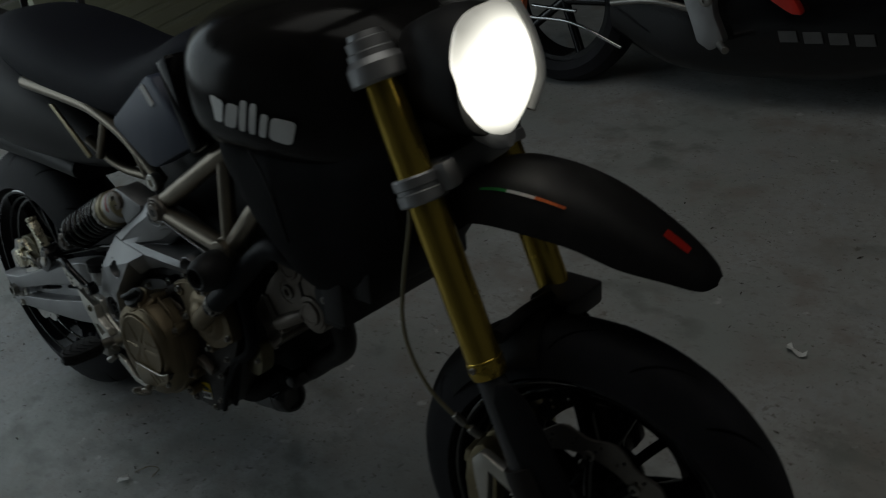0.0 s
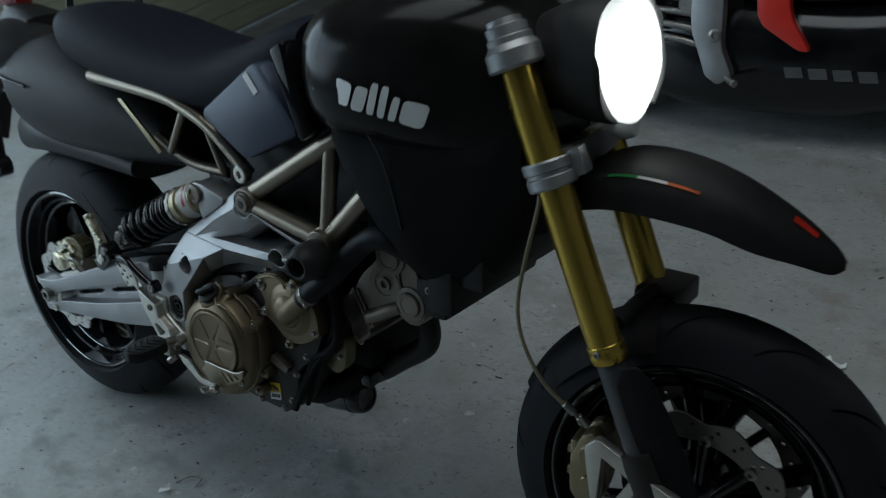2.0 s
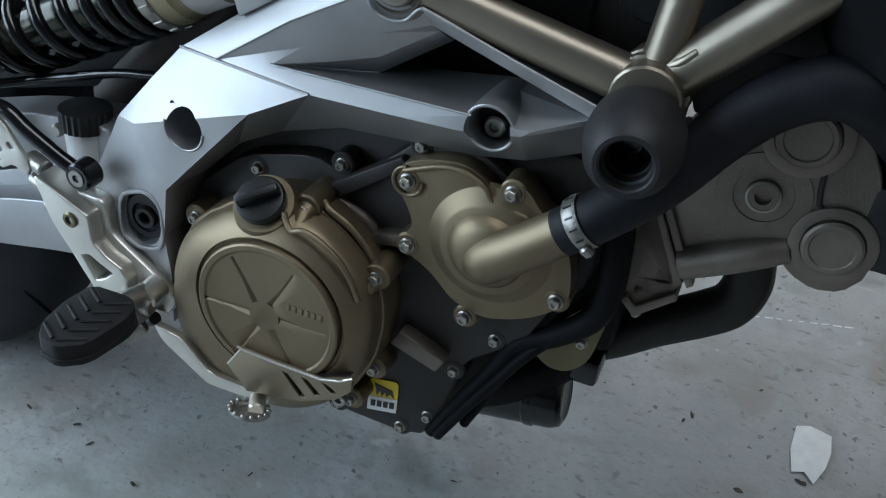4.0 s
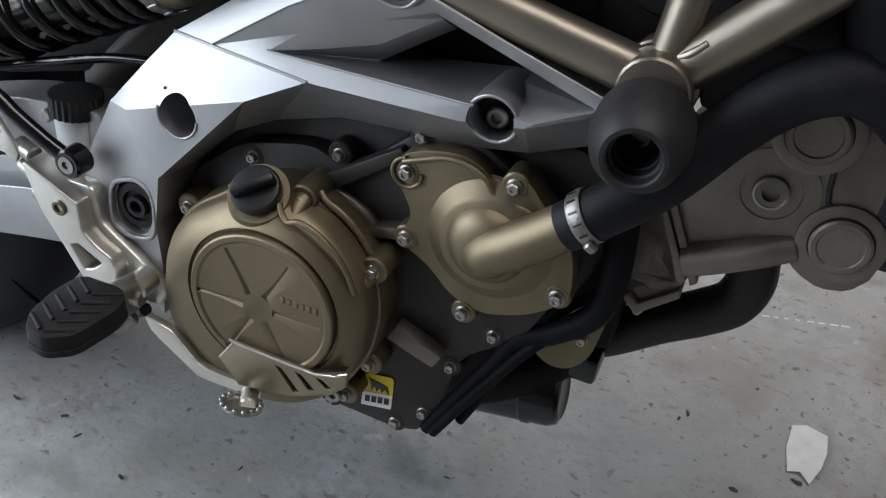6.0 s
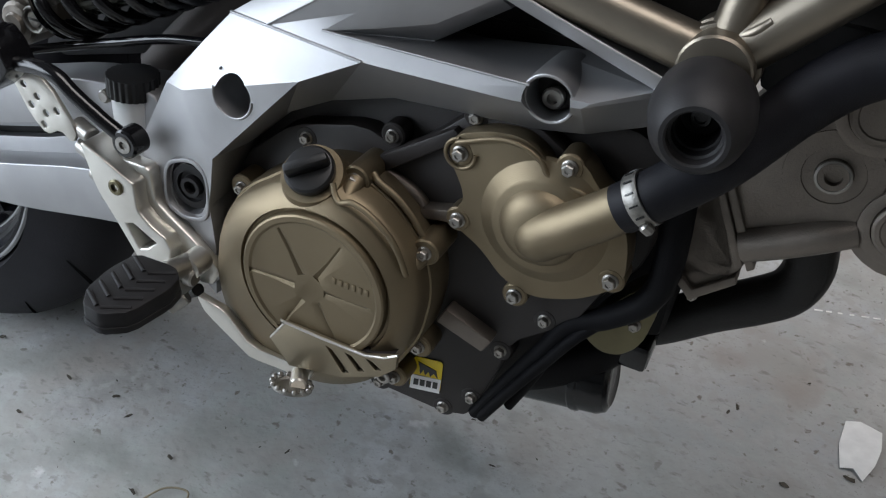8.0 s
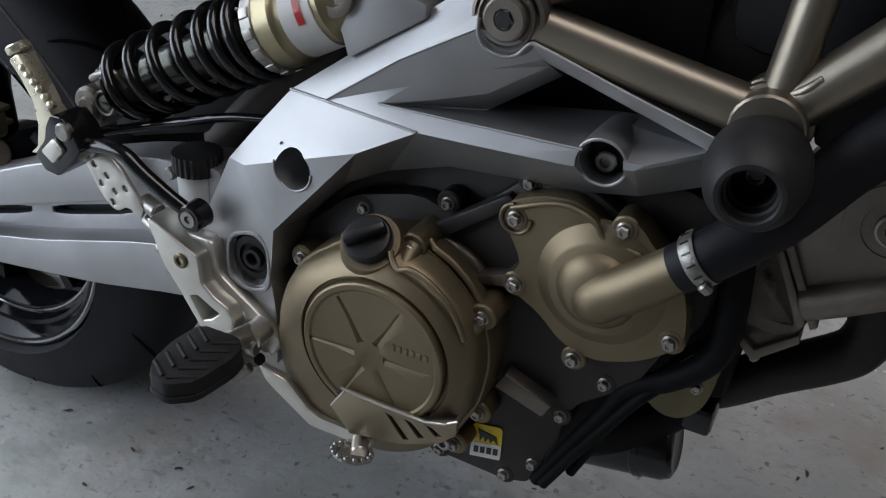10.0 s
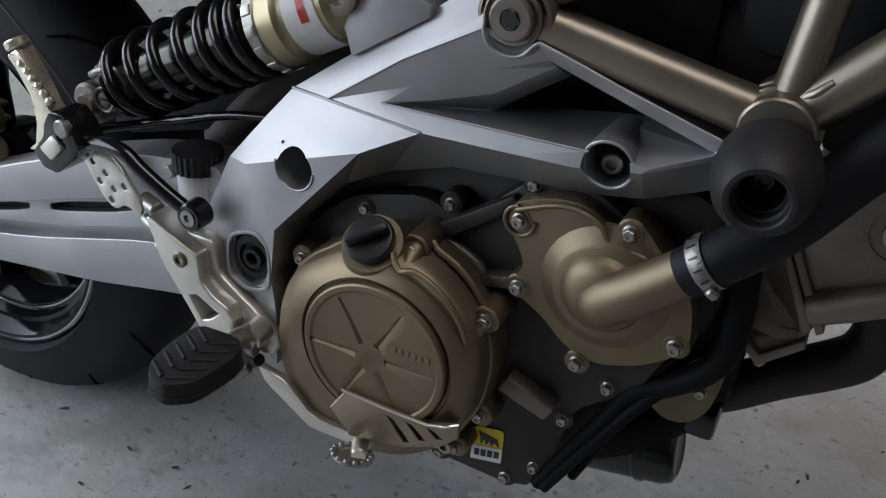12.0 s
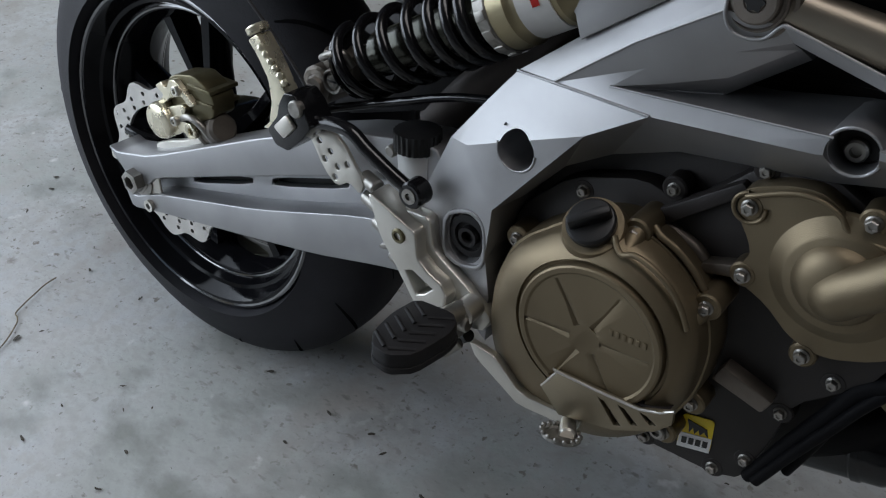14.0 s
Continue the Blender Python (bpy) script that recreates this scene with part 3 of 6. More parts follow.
part("piston_barrel", lathe((0.116, -0.122, 0.405), (0.80, -0.2, 0.36), [(0, 0.016), (0.002, 0.0185), (0.010, 0.019), (0.012, 0.0175), (0.038, 0.0172), (0.042, 0.014), (0.042, 0)], 32), EYEBROWN, calo, "brown cast cylinder")
part("caliper_bracket", prism(rounded([(0.008, 0.348), (0.011, 0.361), (0.037, 0.3715), (0.070, 0.381), (0.15, 0.415), (0.165, 0.405), (0.15, 0.385), (0.10, 0.365)], 1, 0.12), -0.126, -0.116, 0.003), SATIN, calo)
part("banjo_hose", tube([(0.093, -0.142, 0.418), (0.104, -0.146, 0.427), (0.118, -0.147, 0.429), (0.131, -0.145, 0.422), (0.138, -0.14, 0.408), (0.137, -0.13, 0.392)], 0.0042, 12), STEEL, calo, "steel banjo pipe")

# shock absorber
SA, SB = Vector((0.292, -0.13, 0.510)), Vector((0.604, -0.128, 0.668))
sd = (SB - SA).normalized()


def along(d):
    return SA + sd * d


shock = part("shock_absorber", lathe(along(0.04), sd, [(0.0, 0.012), (0.004, 0.019), (0.03, 0.020), (0.035, 0.013), (0.07, 0.013), (0.072, 0.021), (0.17, 0.021), (0.18, 0.018), (0.215, 0.018)], 32), SHOCKOLIVE, bike, "coil-over rear shock absorber with a dark olive body")
a, u, w = basis(sd)
coil = []
PITCH = [0.0, 0.029, 0.060, 0.092, 0.119, 0.139, 0.155, 0.169]  # a progressive spring: the turns close up towards the collar
for i in range(7 * 40 + 1):
    k, f = min(i // 40, 6), i / 40 - min(i // 40, 6)
    th = 2 * math.pi * i / 40 + 0.6
    coil.append(along(0.081 + PITCH[k] + f * (PITCH[k + 1] - PITCH[k])) + 0.0345 * (math.cos(th) * u + math.sin(th) * w))
part("coil_spring", tube(coil, 0.0054, 14, 1), GLOSSM, shock, "glossy black coil spring")
part("spring_seat", lathe(along(0.072), sd, [(0, 0.018), (0, 0.033), (0.003, 0.035), (0.006, 0.035), (0.008, 0.031), (0.008, 0.018)], 36, True), GLOSSM, shock)
part("preload_ring", lathe(along(0.254), sd, [(0, 0.02), (0, 0.0365), (0.001, 0.0375), (0.011, 0.0375), (0.012, 0.0365), (0.012, 0.02)], 48, True), HEADSTEEL, shock, "worn steel threaded preload collar")
for k in range(14):
    t = 2 * math.pi * k / 14
    rad_dir = u * math.cos(t) + w * math.sin(t)
    turned = Matrix((rad_dir, a, rad_dir.cross(a))).transposed().to_4x4()
    part("ring_notch", moved(block(-0.0022, 0.0022, -0.0048, 0.0048, -0.0042, 0.0042, 0.0008), Matrix.Translation(along(0.260) + 0.0365 * rad_dir) @ turned), STEEL, shock)
part("shock_body", lathe(along(0.266), sd, [(0, 0.034), (0.0, 0.0362), (0.016, 0.0362), (0.018, 0.034), (0.022, 0.0325), (0.060, 0.031), (0.064, 0.028), (0.080, 0.02)], 40), BRASS, shock)
part("shock_label", lathe(along(0.291), sd, [(0, 0.0331), (0.030, 0.0325), (0.030, 0.031), (0, 0.031)], 36, True), mat("grey_white_label", (0.50, 0.49, 0.47), 0.5), shock, "white label with a red stripe")
patch = bmesh.new()
prow = []
for i in range(9):
    th = math.atan2(Vector((0, -0.6, 0.8)).dot(w), Vector((0, -0.6, 0.8)).dot(u)) + radians(-60 + 120 * i / 8)
    prow.append([patch.verts.new(along(d) + 0.0334 * (math.cos(th) * u + math.sin(th) * w)) for d in (0.306, 0.313)])
for p, q in zip(prow, prow[1:]):
    patch.faces.new((p[0], p[1], q[1], q[0]))
bmesh.ops.solidify(patch, geom=patch.faces[:], thickness=0.0004)
part("label_stripe", patch, RED, shock)
part("lower_eye", join(lathe((0.331, -0.162, 0.523), (0, 1, 0), [(0, 0.0), (0.0, 0.009), (0.003, 0.011), (0.004, 0.0165), (0.007, 0.0195), (0.05, 0.0205), (0.06, 0.010)], 32), block(0.330, 0.372, -0.150, -0.11, 0.528, 0.560, 0.008)), EYEBROWN, shock, "brownish cast lower mount")
part("adjuster", lathe((0.3545, -0.152, 0.5335), (0, -1, 0), [(0, 0.0125), (0.008, 0.0122), (0.0095, 0.0112), (0.009, 0.0095), (0.006, 0.0092), (0.006, 0.007), (0.008, 0.0065), (0.008, 0)], 28), STEEL, shock, "steel damping adjuster screw")
part("adjuster_slot", block(0.3475, 0.3615, -0.1603, -0.1585, 0.5323, 0.5347, 0.0004), INKRECESS, shock)
part("mount_clip", tube([(0.338, -0.155, 0.552), (0.350, -0.158, 0.558), (0.364, -0.155, 0.562), (0.372, -0.15, 0.549)], 0.0038, 10), STEEL, shock)
# added dark plate between the shock and the wheel, keeps that gap dark
part("gap_backing", prism(rounded([(0.270, 0.450), (0.290, 0.535), (0.372, 0.600), (0.490, 0.625), (0.520, 0.560), (0.495, 0.515)], 1, 0.12), -0.075, -0.066, 0.003), BLACKP, bike, "added black sheet that keeps the gap behind the shock absorber dark")

# side casting: a faceted plate in aluminium, thick behind
LEG = {  # rear leg of the plate
    "a": (0.550, -0.148, 0.586), "b": (0.5894, -0.1595, 0.5885), "c": (0.674, -0.165, 0.584), "d": (0.629, -0.176, 0.560),
    "e": (0.520, -0.174, 0.521), "f": (0.526, -0.154, 0.557), "g": (0.493, -0.160, 0.516), "h": (0.465, -0.164, 0.454),
    "i": (0.462, -0.165, 0.420), "j": (0.480, -0.168, 0.381), "k": (0.510, -0.170, 0.356), "l": (0.542, -0.168, 0.322),
    "m": (0.545, -0.170, 0.374), "n": (0.541, -0.172, 0.417), "o": (0.548, -0.175, 0.468),
}
ARCH = {  # arch over the engine
    "o3": (0.550, -0.140, 0.360), "o2": (0.541, -0.140, 0.420), "p": (0.560, -0.143, 0.473), "q": (0.596, -0.140, 0.511),
    "r": (0.637, -0.140, 0.534), "s": (0.691, -0.140, 0.552), "t": (0.738, -0.140, 0.556), "u": (0.803, -0.140, 0.561),
    "v": (0.839, -0.140, 0.568), "w": (0.886, -0.132, 0.586), "y": (0.792, -0.168, 0.590), "y1": (0.746, -0.168, 0.588),
    "z": (0.838, -0.166, 0.597), "A": (0.889, -0.146, 0.614), "E1": (0.801, -0.166, 0.603), "E3": (0.831, -0.165, 0.601),
    "E4": (0.844, -0.165, 0.602), "A2": (0.881, -0.150, 0.616), "X": (0.6376, -0.1590, 0.5966),
}
BEAM = {  # upper beam, its rolled web, the recess under it and the strut
    "t1": (0.599, -0.140, 0.622), "t2": (0.664, -0.140, 0.667), "t3": (0.704, -0.140, 0.696), "k1": (0.6520, -0.1560, 0.6370),
    "k2": (0.7138, -0.1560, 0.6780), "m1": (0.6541, -0.1595, 0.6341), "m2": (0.7149, -0.1600, 0.6688), "V1": (0.6624, -0.1555, 0.6153),
    "V2": (0.7248, -0.1545, 0.6406), "W1": (0.6796, -0.1515, 0.6069), "W2": (0.7205, -0.1475, 0.6195), "W3": (0.7633, -0.1430, 0.6476),
    "R1": (0.6748, -0.1410, 0.5973), "R2": (0.7146, -0.1300, 0.6003), "R3": (0.7679, -0.1280, 0.6373), "K": (0.7591, -0.1500, 0.6528),
    "G": (0.753, -0.156, 0.664), "H": (0.886, -0.152, 0.625), "L": (0.878, -0.148, 0.616), "Q1": (0.742, -0.122, 0.601), "Q2": (0.806, -0.118, 0.611),
}
V = {**LEG, **ARCH, **BEAM}
FACETS = """a b f;b c d f;f d e g;g e o h;e d o;h o n;h n i;i n m j;j m k;k m l;l m o3;m n o2 o3;n o p o2;o d q p;d c r q;c s r;
b X c;X y1 c;X E1 y1;E1 y y1;E1 E3 z y;E3 E4 z;E4 A2 A z;c y1 t s;y1 y u t;y z v u;z A w v;
a t1 b;t1 k1 b;t1 t2 k1;t2 k2 k1;t2 t3 k2;b k1 m1;k1 k2 m1;k2 m2 m1;b m1 V1;b V1 X;m1 m2 V2;m1 V2 V1;m2 G V2;G K V2;
X V1 W1;V1 V2 W2;V1 W2 W1;V2 K W3;V2 W3 W2;X W1 R1;W1 W2 R2;W1 R2 R1;W2 W3 R3;W2 R3 R2;
X R1 E1;R1 R2 E1;R2 Q1 E1;E1 Q1 Q2;E1 Q2 E3;E3 Q2 E4;E4 Q2 L;E4 L A2;A2 L H;A2 H A;G H L;G L K"""


def carve(ob, cutters, sharp=34):
    """Cuts closed meshes out of ob for good."""
    for bm in cutters:
        tool = part("cutter", bm, BLACKP, bike)
        mod = ob.modifiers.new("cut", "BOOLEAN")
        mod.operation, mod.solver, mod.object = "DIFFERENCE", "EXACT", tool
        bpy.context.view_layer.update()
        me = bpy.data.meshes.new_from_object(ob.evaluated_get(bpy.context.evaluated_depsgraph_get()))
        ob.modifiers.clear()
        old, ob.data = ob.data, me
        bpy.data.meshes.remove(old)
        data = tool.data
        bpy.data.objects.remove(tool)
        bpy.data.meshes.remove(data)
    bm = bmesh.new()
    bm.from_mesh(ob.data)
    finish(bm, sharp)
    bm.to_mesh(ob.data)
    bm.free()


def casting():
    bm = bmesh.new()
    vs = {k: bm.verts.new(p) for k, p in V.items()}
    for f in FACETS.replace("\n", "").split(";"):
        bm.faces.new([vs[k] for k in f.split()])
    for v in [v for v in bm.verts if not v.link_faces]:
        bm.verts.remove(v)
    bmesh.ops.recalc_face_normals(bm, faces=bm.faces)
    if sum(f.normal.y for f in bm.faces) > 0:
        bmesh.ops.reverse_faces(bm, faces=bm.faces)
    r = bmesh.ops.extrude_face_region(bm, geom=bm.faces[:], use_keep_orig=True)
    for v in [g for g in r["geom"] if isinstance(g, bmesh.types.BMVert)]:
        v.co.y = -0.100
    bmesh.ops.recalc_face_normals(bm, faces=bm.faces)
    return bm


plate = part("frame_casting", casting(), CAST, bike, "silver cast aluminium frame plate with facets", 50)
CUTS = [cyl((0.569, -0.128, 0.530), (0.569, -0.2, 0.530), 0.0172, seg=36), cyl((0.814, -0.118, 0.5945), (0.814, -0.2, 0.5945), 0.0168, seg=40),
        prism(rounded([(0.500, 0.452), (0.540, 0.462), (0.538, 0.412), (0.518, 0.398), (0.498, 0.408)], 2, 0.25), -0.157, -0.2, 0.0)]
carve(plate, CUTS, 75)
bev = plate.modifiers.new("edge", "BEVEL")
bev.width, bev.segments, bev.limit_method, bev.angle_limit = 0.0042, 5, "ANGLE", radians(17)
bolt_eye = lathe((0.814, -0.111, 0.5945), (0, -1, 0), [(0, 0.0163), (0, 0.0193), (0.048, 0.0193), (0.0496, 0.0190), (0.0502, 0.0183), (0.0502, 0.0172), (0.0494, 0.0164), (0.048, 0.0163)], 44, True)
for v in bolt_eye.verts:
    if v.co.y < -0.14:
        v.co.y -= 0.17 * (v.co.z - 0.5945)
part("bolt_eye", bolt_eye, CAST, plate, "round bolt eye on the frame plate")
part("bolt_well", lathe((0.814, -0.134, 0.5945), (0, -1, 0), [(0, 0.0166), (0.001, 0.0166), (0.001, 0)], 32), DARKCASE, plate)
part("hole_cup", lathe((0.569, -0.128, 0.530), (0, -1, 0), [(0, 0.0170), (0.001, 0.0170), (0.001, 0)], 32), CAST, plate)
part("hole_rim", tube([(0.569 + 0.0179 * math.cos(radians(k)), -0.1757, 0.530 + 0.0179 * math.sin(radians(k))) for k in range(165, 361, 15)], 0.0011, 8, 4), CAST, plate, "bright machined lip of the hole")


def ridge(name, keys, r):
    """A thin rounded bead along edges of the plate."""
    pts = [Vector(V[k]) + Vector((0, -0.0004, 0.0004)) for k in keys.split()]
    fine = [p.lerp(q, k / 4) for p, q in zip(pts, pts[1:]) for k in range(4)] + [pts[-1]]
    part(name, tube(fine, r, 8, 1), CAST, plate)


ridge("facet_ridge", "a b c", 0.0012)
ridge("beam_ridge", "b m1 m2", 0.0009)
ridge("window_lip", "X R1 R2", 0.0010)
ridge("bar_ridge", "X E1", 0.0009)
part("collar_edge", tube([(0.715, -0.162, 0.676), (0.715, -0.162, 0.668), (0.717, -0.161, 0.661), (0.722, -0.160, 0.655), (0.732, -0.159, 0.6525), (0.743, -0.158, 0.655), (0.752, -0.157, 0.6645), (0.760, -0.157, 0.6635), (0.785, -0.1565, 0.656), (0.820, -0.1555, 0.645), (0.886, -0.153, 0.6255)], 0.0014, 8, 5), CAST, plate, "bright rolled edge of the frame plate")
part("pivot_plug", join(lathe((0.520, -0.156, 0.429), (0, -1, 0), [(0, 0.0185), (0.012, 0.021), (0.013, 0.017), (0.013, 0.0145), (0.009, 0.014), (0.009, 0.010), (0.015, 0.0095), (0.015, 0.006), (0.008, 0.0055), (0.008, 0)], 36)), BLACKP, plate, "black pivot plug with a socket centre")
part("pivot_washer", lathe((0.520, -0.156, 0.429), (0, -1, 0), [(0, 0.019), (0, 0.0215), (0.006, 0.0215), (0.007, 0.0205), (0.007, 0.019)], 36, True), SATIN, plate)
RECESS = [(0.495, 0.449), (0.524, 0.461), (0.541, 0.450), (0.542, 0.412), (0.535, 0.400), (0.512, 0.395), (0.493, 0.405)]
part("pivot_recess_rim", prism(rounded(RECESS, 2, 0.2), -0.1735, -0.158, 0.0012, [rounded([(0.5185 + (x - 0.5185) * 0.86, 0.428 + (z - 0.428) * 0.86) for x, z in RECESS], 2, 0.2)]), CAST, plate, "raised rim round the pivot")
part("plate_chip", prism([(0.5516, 0.5462), (0.5524, 0.5478), (0.5533, 0.5476), (0.5529, 0.5466), (0.5524, 0.5454)], -0.1678, -0.150, 0), DARKGREYCAST, plate, "dark chip in the paint")
fix("socket_bolt", SOCKET, (0.812, -0.137, 0.588), plate, 1.35)
boss = part("pivot_boss", lathe((0.733, -0.13, 0.678), (0, -1, 0), [(0, 0.028), (0.022, 0.028), (0.025, 0.0265), (0.026, 0.024), (0.022, 0.0235), (0.022, 0)], 40), HEADGREY, bike, "frame tube boss with a star-socket bolt")
part("star_bolt", lathe((0.733, -0.155, 0.678), (0, -1, 0), [(0, 0.021), (0.003, 0.021), (0.004, 0.0195), (0.0015, 0.0185), (0.0015, 0.0165), (0.006, 0.0155), (0.007, 0.014), (0.007, 0.0075), (0.006, 0.0068), (0.006, 0)], 40), HEADGREY, boss)
part("star_socket", prism([((0.0075 if k % 2 == 0 else 0.0052) * math.cos(math.pi * k / 6) + 0.733, (0.0075 if k % 2 == 0 else 0.0052) * math.sin(math.pi * k / 6) + 0.678) for k in range(12)], -0.1626, -0.1612, 0), INKRECESS, boss)
sbk = part("shock_bracket", prism([(0.572, 0.655), (0.575, 0.680), (0.592, 0.692), (0.61, 0.6905), (0.668, 0.6735), (0.668, 0.664), (0.603, 0.622), (0.597, 0.640), (0.590, 0.648)], -0.148, -0.10, 0.002, seg=2), CAST, bike, "flat cast shock mounting bracket")
part("bracket_bolt", lathe((0.592, -0.148, 0.670), (0, -1, 0), [(0, 0.018), (0.006, 0.018), (0.007, 0.016), (0.007, 0.010), (0.004, 0.009), (0.004, 0)], 28), HEADGREY, sbk, "round shock bolt head")

# rearset, pegs, pedal and reservoir
BRK = [(0.422, 0.455), (0.467, 0.434), (0.479, 0.429), (0.481, 0.403), (0.494, 0.392), (0.509, 0.385), (0.515, 0.374), (0.513, 0.361), (0.500, 0.352), (0.478, 0.350), (0.458, 0.381), (0.437, 0.411)]
rs = part("footrest_bracket", prism(rounded(BRK, 1, 0.1), -0.194, -0.166, 0.0022, [[(0.467, 0.385), (0.475, 0.388), (0.499, 0.376), (0.489, 0.367), (0.480, 0.363)]], 3), SATIN, bike, "silver machined footrest bracket")
part("bracket_base", prism(rounded([(0.440, 0.440), (0.484, 0.440), (0.488, 0.408), (0.505, 0.396), (0.525, 0.383), (0.556, 0.358), (0.545, 0.338), (0.48, 0.342), (0.455, 0.385)], 1, 0.12), -0.179, -0.164, 0.003, [[(0.468, 0.384), (0.475, 0.387), (0.498, 0.375), (0.488, 0.366), (0.481, 0.363)]]), SATIN, rs)
part("clevis_boss", lathe((0.535, -0.178, 0.366), (0, -1, 0), [(0, 0.012), (0.020, 0.012), (0.022, 0.010), (0.022, 0.004), (0.020, 0.003), (0.020, 0)], 24), SATIN, rs)
part("bracket_boss", lathe((0.460, -0.192, 0.420), (0, -1, 0), [(0, 0.0075), (0.0035, 0.0075), (0.0045, 0.0062), (0.0045, 0.004), (0.001, 0.004), (0.001, 0)], 24), OLIVE, rs, "bronze socket bolt")
for p in ((0.410, 0.445), (0.412, 0.425), (0.425, 0.402), (0.445, 0.372)):
    part("cylinder_fitting", cyl((p[0] - 0.016, -0.165, p[1] + 0.004), (p[0] + 0.006, -0.170, p[1]), 0.008, seg=16), STEEL, rs)
part("brake_line", tube([(0.43, -0.16, 0.385), (0.40, -0.15, 0.368), (0.34, -0.14, 0.362), (0.26, -0.13, 0.348), (0.2, -0.12, 0.33)], 0.0045, 10), STEEL, rs)


def peg():
    pad = rounded([(0.505, 0.224), (0.546, 0.222), (0.559, 0.234), (0.562, 0.252), (0.556, 0.292), (0.538, 0.307), (0.517, 0.303), (0.505, 0.286), (0.501, 0.255)], 1, 0.16)
    mid = (0.531, 0.264)

    def grown(k):
        return [(mid[0] + (x - mid[0]) * k, mid[1] + (y - mid[1]) * k) for x, y in pad]

    flat = pose(0, 0, 0, 90)
    ob = part("footrest", moved(prism(grown(0.955), 0.373, 0.388, 0.0025), flat), RUBBER, bike, "black rubber-covered folding footrest")
    part("rubber_skirt", moved(prism(grown(0.985), 0.3675, 0.3742, 0.0025), flat), RUBBER, ob)
    for i in range(5):
        y = -0.238 - 0.0135 * i
        for s in (-1, 1):
            part("rubber_rib", tube([(0.531 + s * 0.002, y - 0.006, 0.388), (0.531 + s * 0.021, y + 0.006, 0.3877)], 0.0019, 8), RUBBER, ob)
    for i in range(7):
        y = -0.236 - 0.0095 * i
        part("rubber_stud", block(0.5005 + 0.02 * max(0, i - 4) ** 2 * 0.15, 0.505 + 0.02 * max(0, i - 4) ** 2 * 0.15, y - 0.0025, y + 0.0025, 0.3688, 0.3728, 0.0008), RUBBER, ob)
    part("footrest_hinge", tube([(0.530, -0.226, 0.372), (0.532, -0.205, 0.370), (0.534, -0.185, 0.366)], 0.010, 14), STEEL, ob)
    part("footrest_clevis", join(block(0.505, 0.535, -0.215, -0.185, 0.338, 0.362, 0.005), cyl((0.535, -0.20, 0.36), (0.545, -0.20, 0.36), 0.008), cyl((0.522, -0.21, 0.325), (0.535, -0.20, 0.338), 0.007)), STEEL, ob)


peg()
PEDAL = rounded([(0.548, 0.346), (0.561, 0.344), (0.577, 0.341), (0.605, 0.313), (0.651, 0.314), (0.666, 0.315), (0.664, 0.302), (0.603, 0.300), (0.594, 0.306), (0.556, 0.331)], 1, 0.15)
pedal = part("brake_pedal", prism(PEDAL, -0.204, -0.196, 0.002, seg=2), SATIN, bike, "silver brake pedal with serrated tip")
part("pedal_end", cyl((0.655, -0.204, 0.308), (0.664, -0.222, 0.310), 0.0075, seg=18), SATIN, pedal)
TIPA = Vector((0, 0.32, 0.947))
tp = part("serrated_tip", lathe((0.659, -0.224, 0.307), TIPA, [(0, 0), (0, 0.0150), (0.001, 0.0175), (0.004, 0.0175), (0.004, 0.0135), (0.002, 0.012), (0.002, 0)], 28), STEEL, pedal)
TOOTH = mesh_of(cyl((0, 0, 0), (0, 0, 0.0045), 0.0024, seg=8), "tooth", STEEL)
for k in range(14):
    fix("tooth", TOOTH, Vector((0.659, -0.224, 0.3105)) + 0.0165 * (math.cos(2 * math.pi * k / 14) * Vector((1, 0, 0)) + math.sin(2 * math.pi * k / 14) * Vector((0, 0.947, -0.32))), tp)
part("pedal_spring", tube([(0.535, -0.185, 0.335), (0.52, -0.18, 0.325), (0.505, -0.18, 0.338)], 0.006, 10), BLACKP, pedal)

res = part("brake_reservoir", lathe((0.446, -0.147, 0.453), (0, 0, 1), [(0, 0.010), (0.003, 0.0165), (0.006, 0.0185), (0.034, 0.0195), (0.036, 0.0195)], 32), FLUID, bike, "white brake fluid reservoir with black cap")
cap_out = [(0.446 + (0.0222 + 0.0006 * math.cos(24 * t)) * math.cos(t), (0.0222 + 0.0006 * math.cos(24 * t)) * math.sin(t)) for t in [2 * math.pi * k / 144 for k in range(144)]]
capb = prism(cap_out, 0.0, 0.0185, 0.0012)
part("reservoir_cap", moved(moved(capb, pose(0, 0, 0, 90)), pose(0, -0.147, 0.487)), CAPP, res)
part("reservoir_bracket", join(block(0.415, 0.435, -0.15, -0.13, 0.47, 0.49, 0.004), cyl((0.424, -0.152, 0.482), (0.424, -0.162, 0.482), 0.006)), STEEL, res)

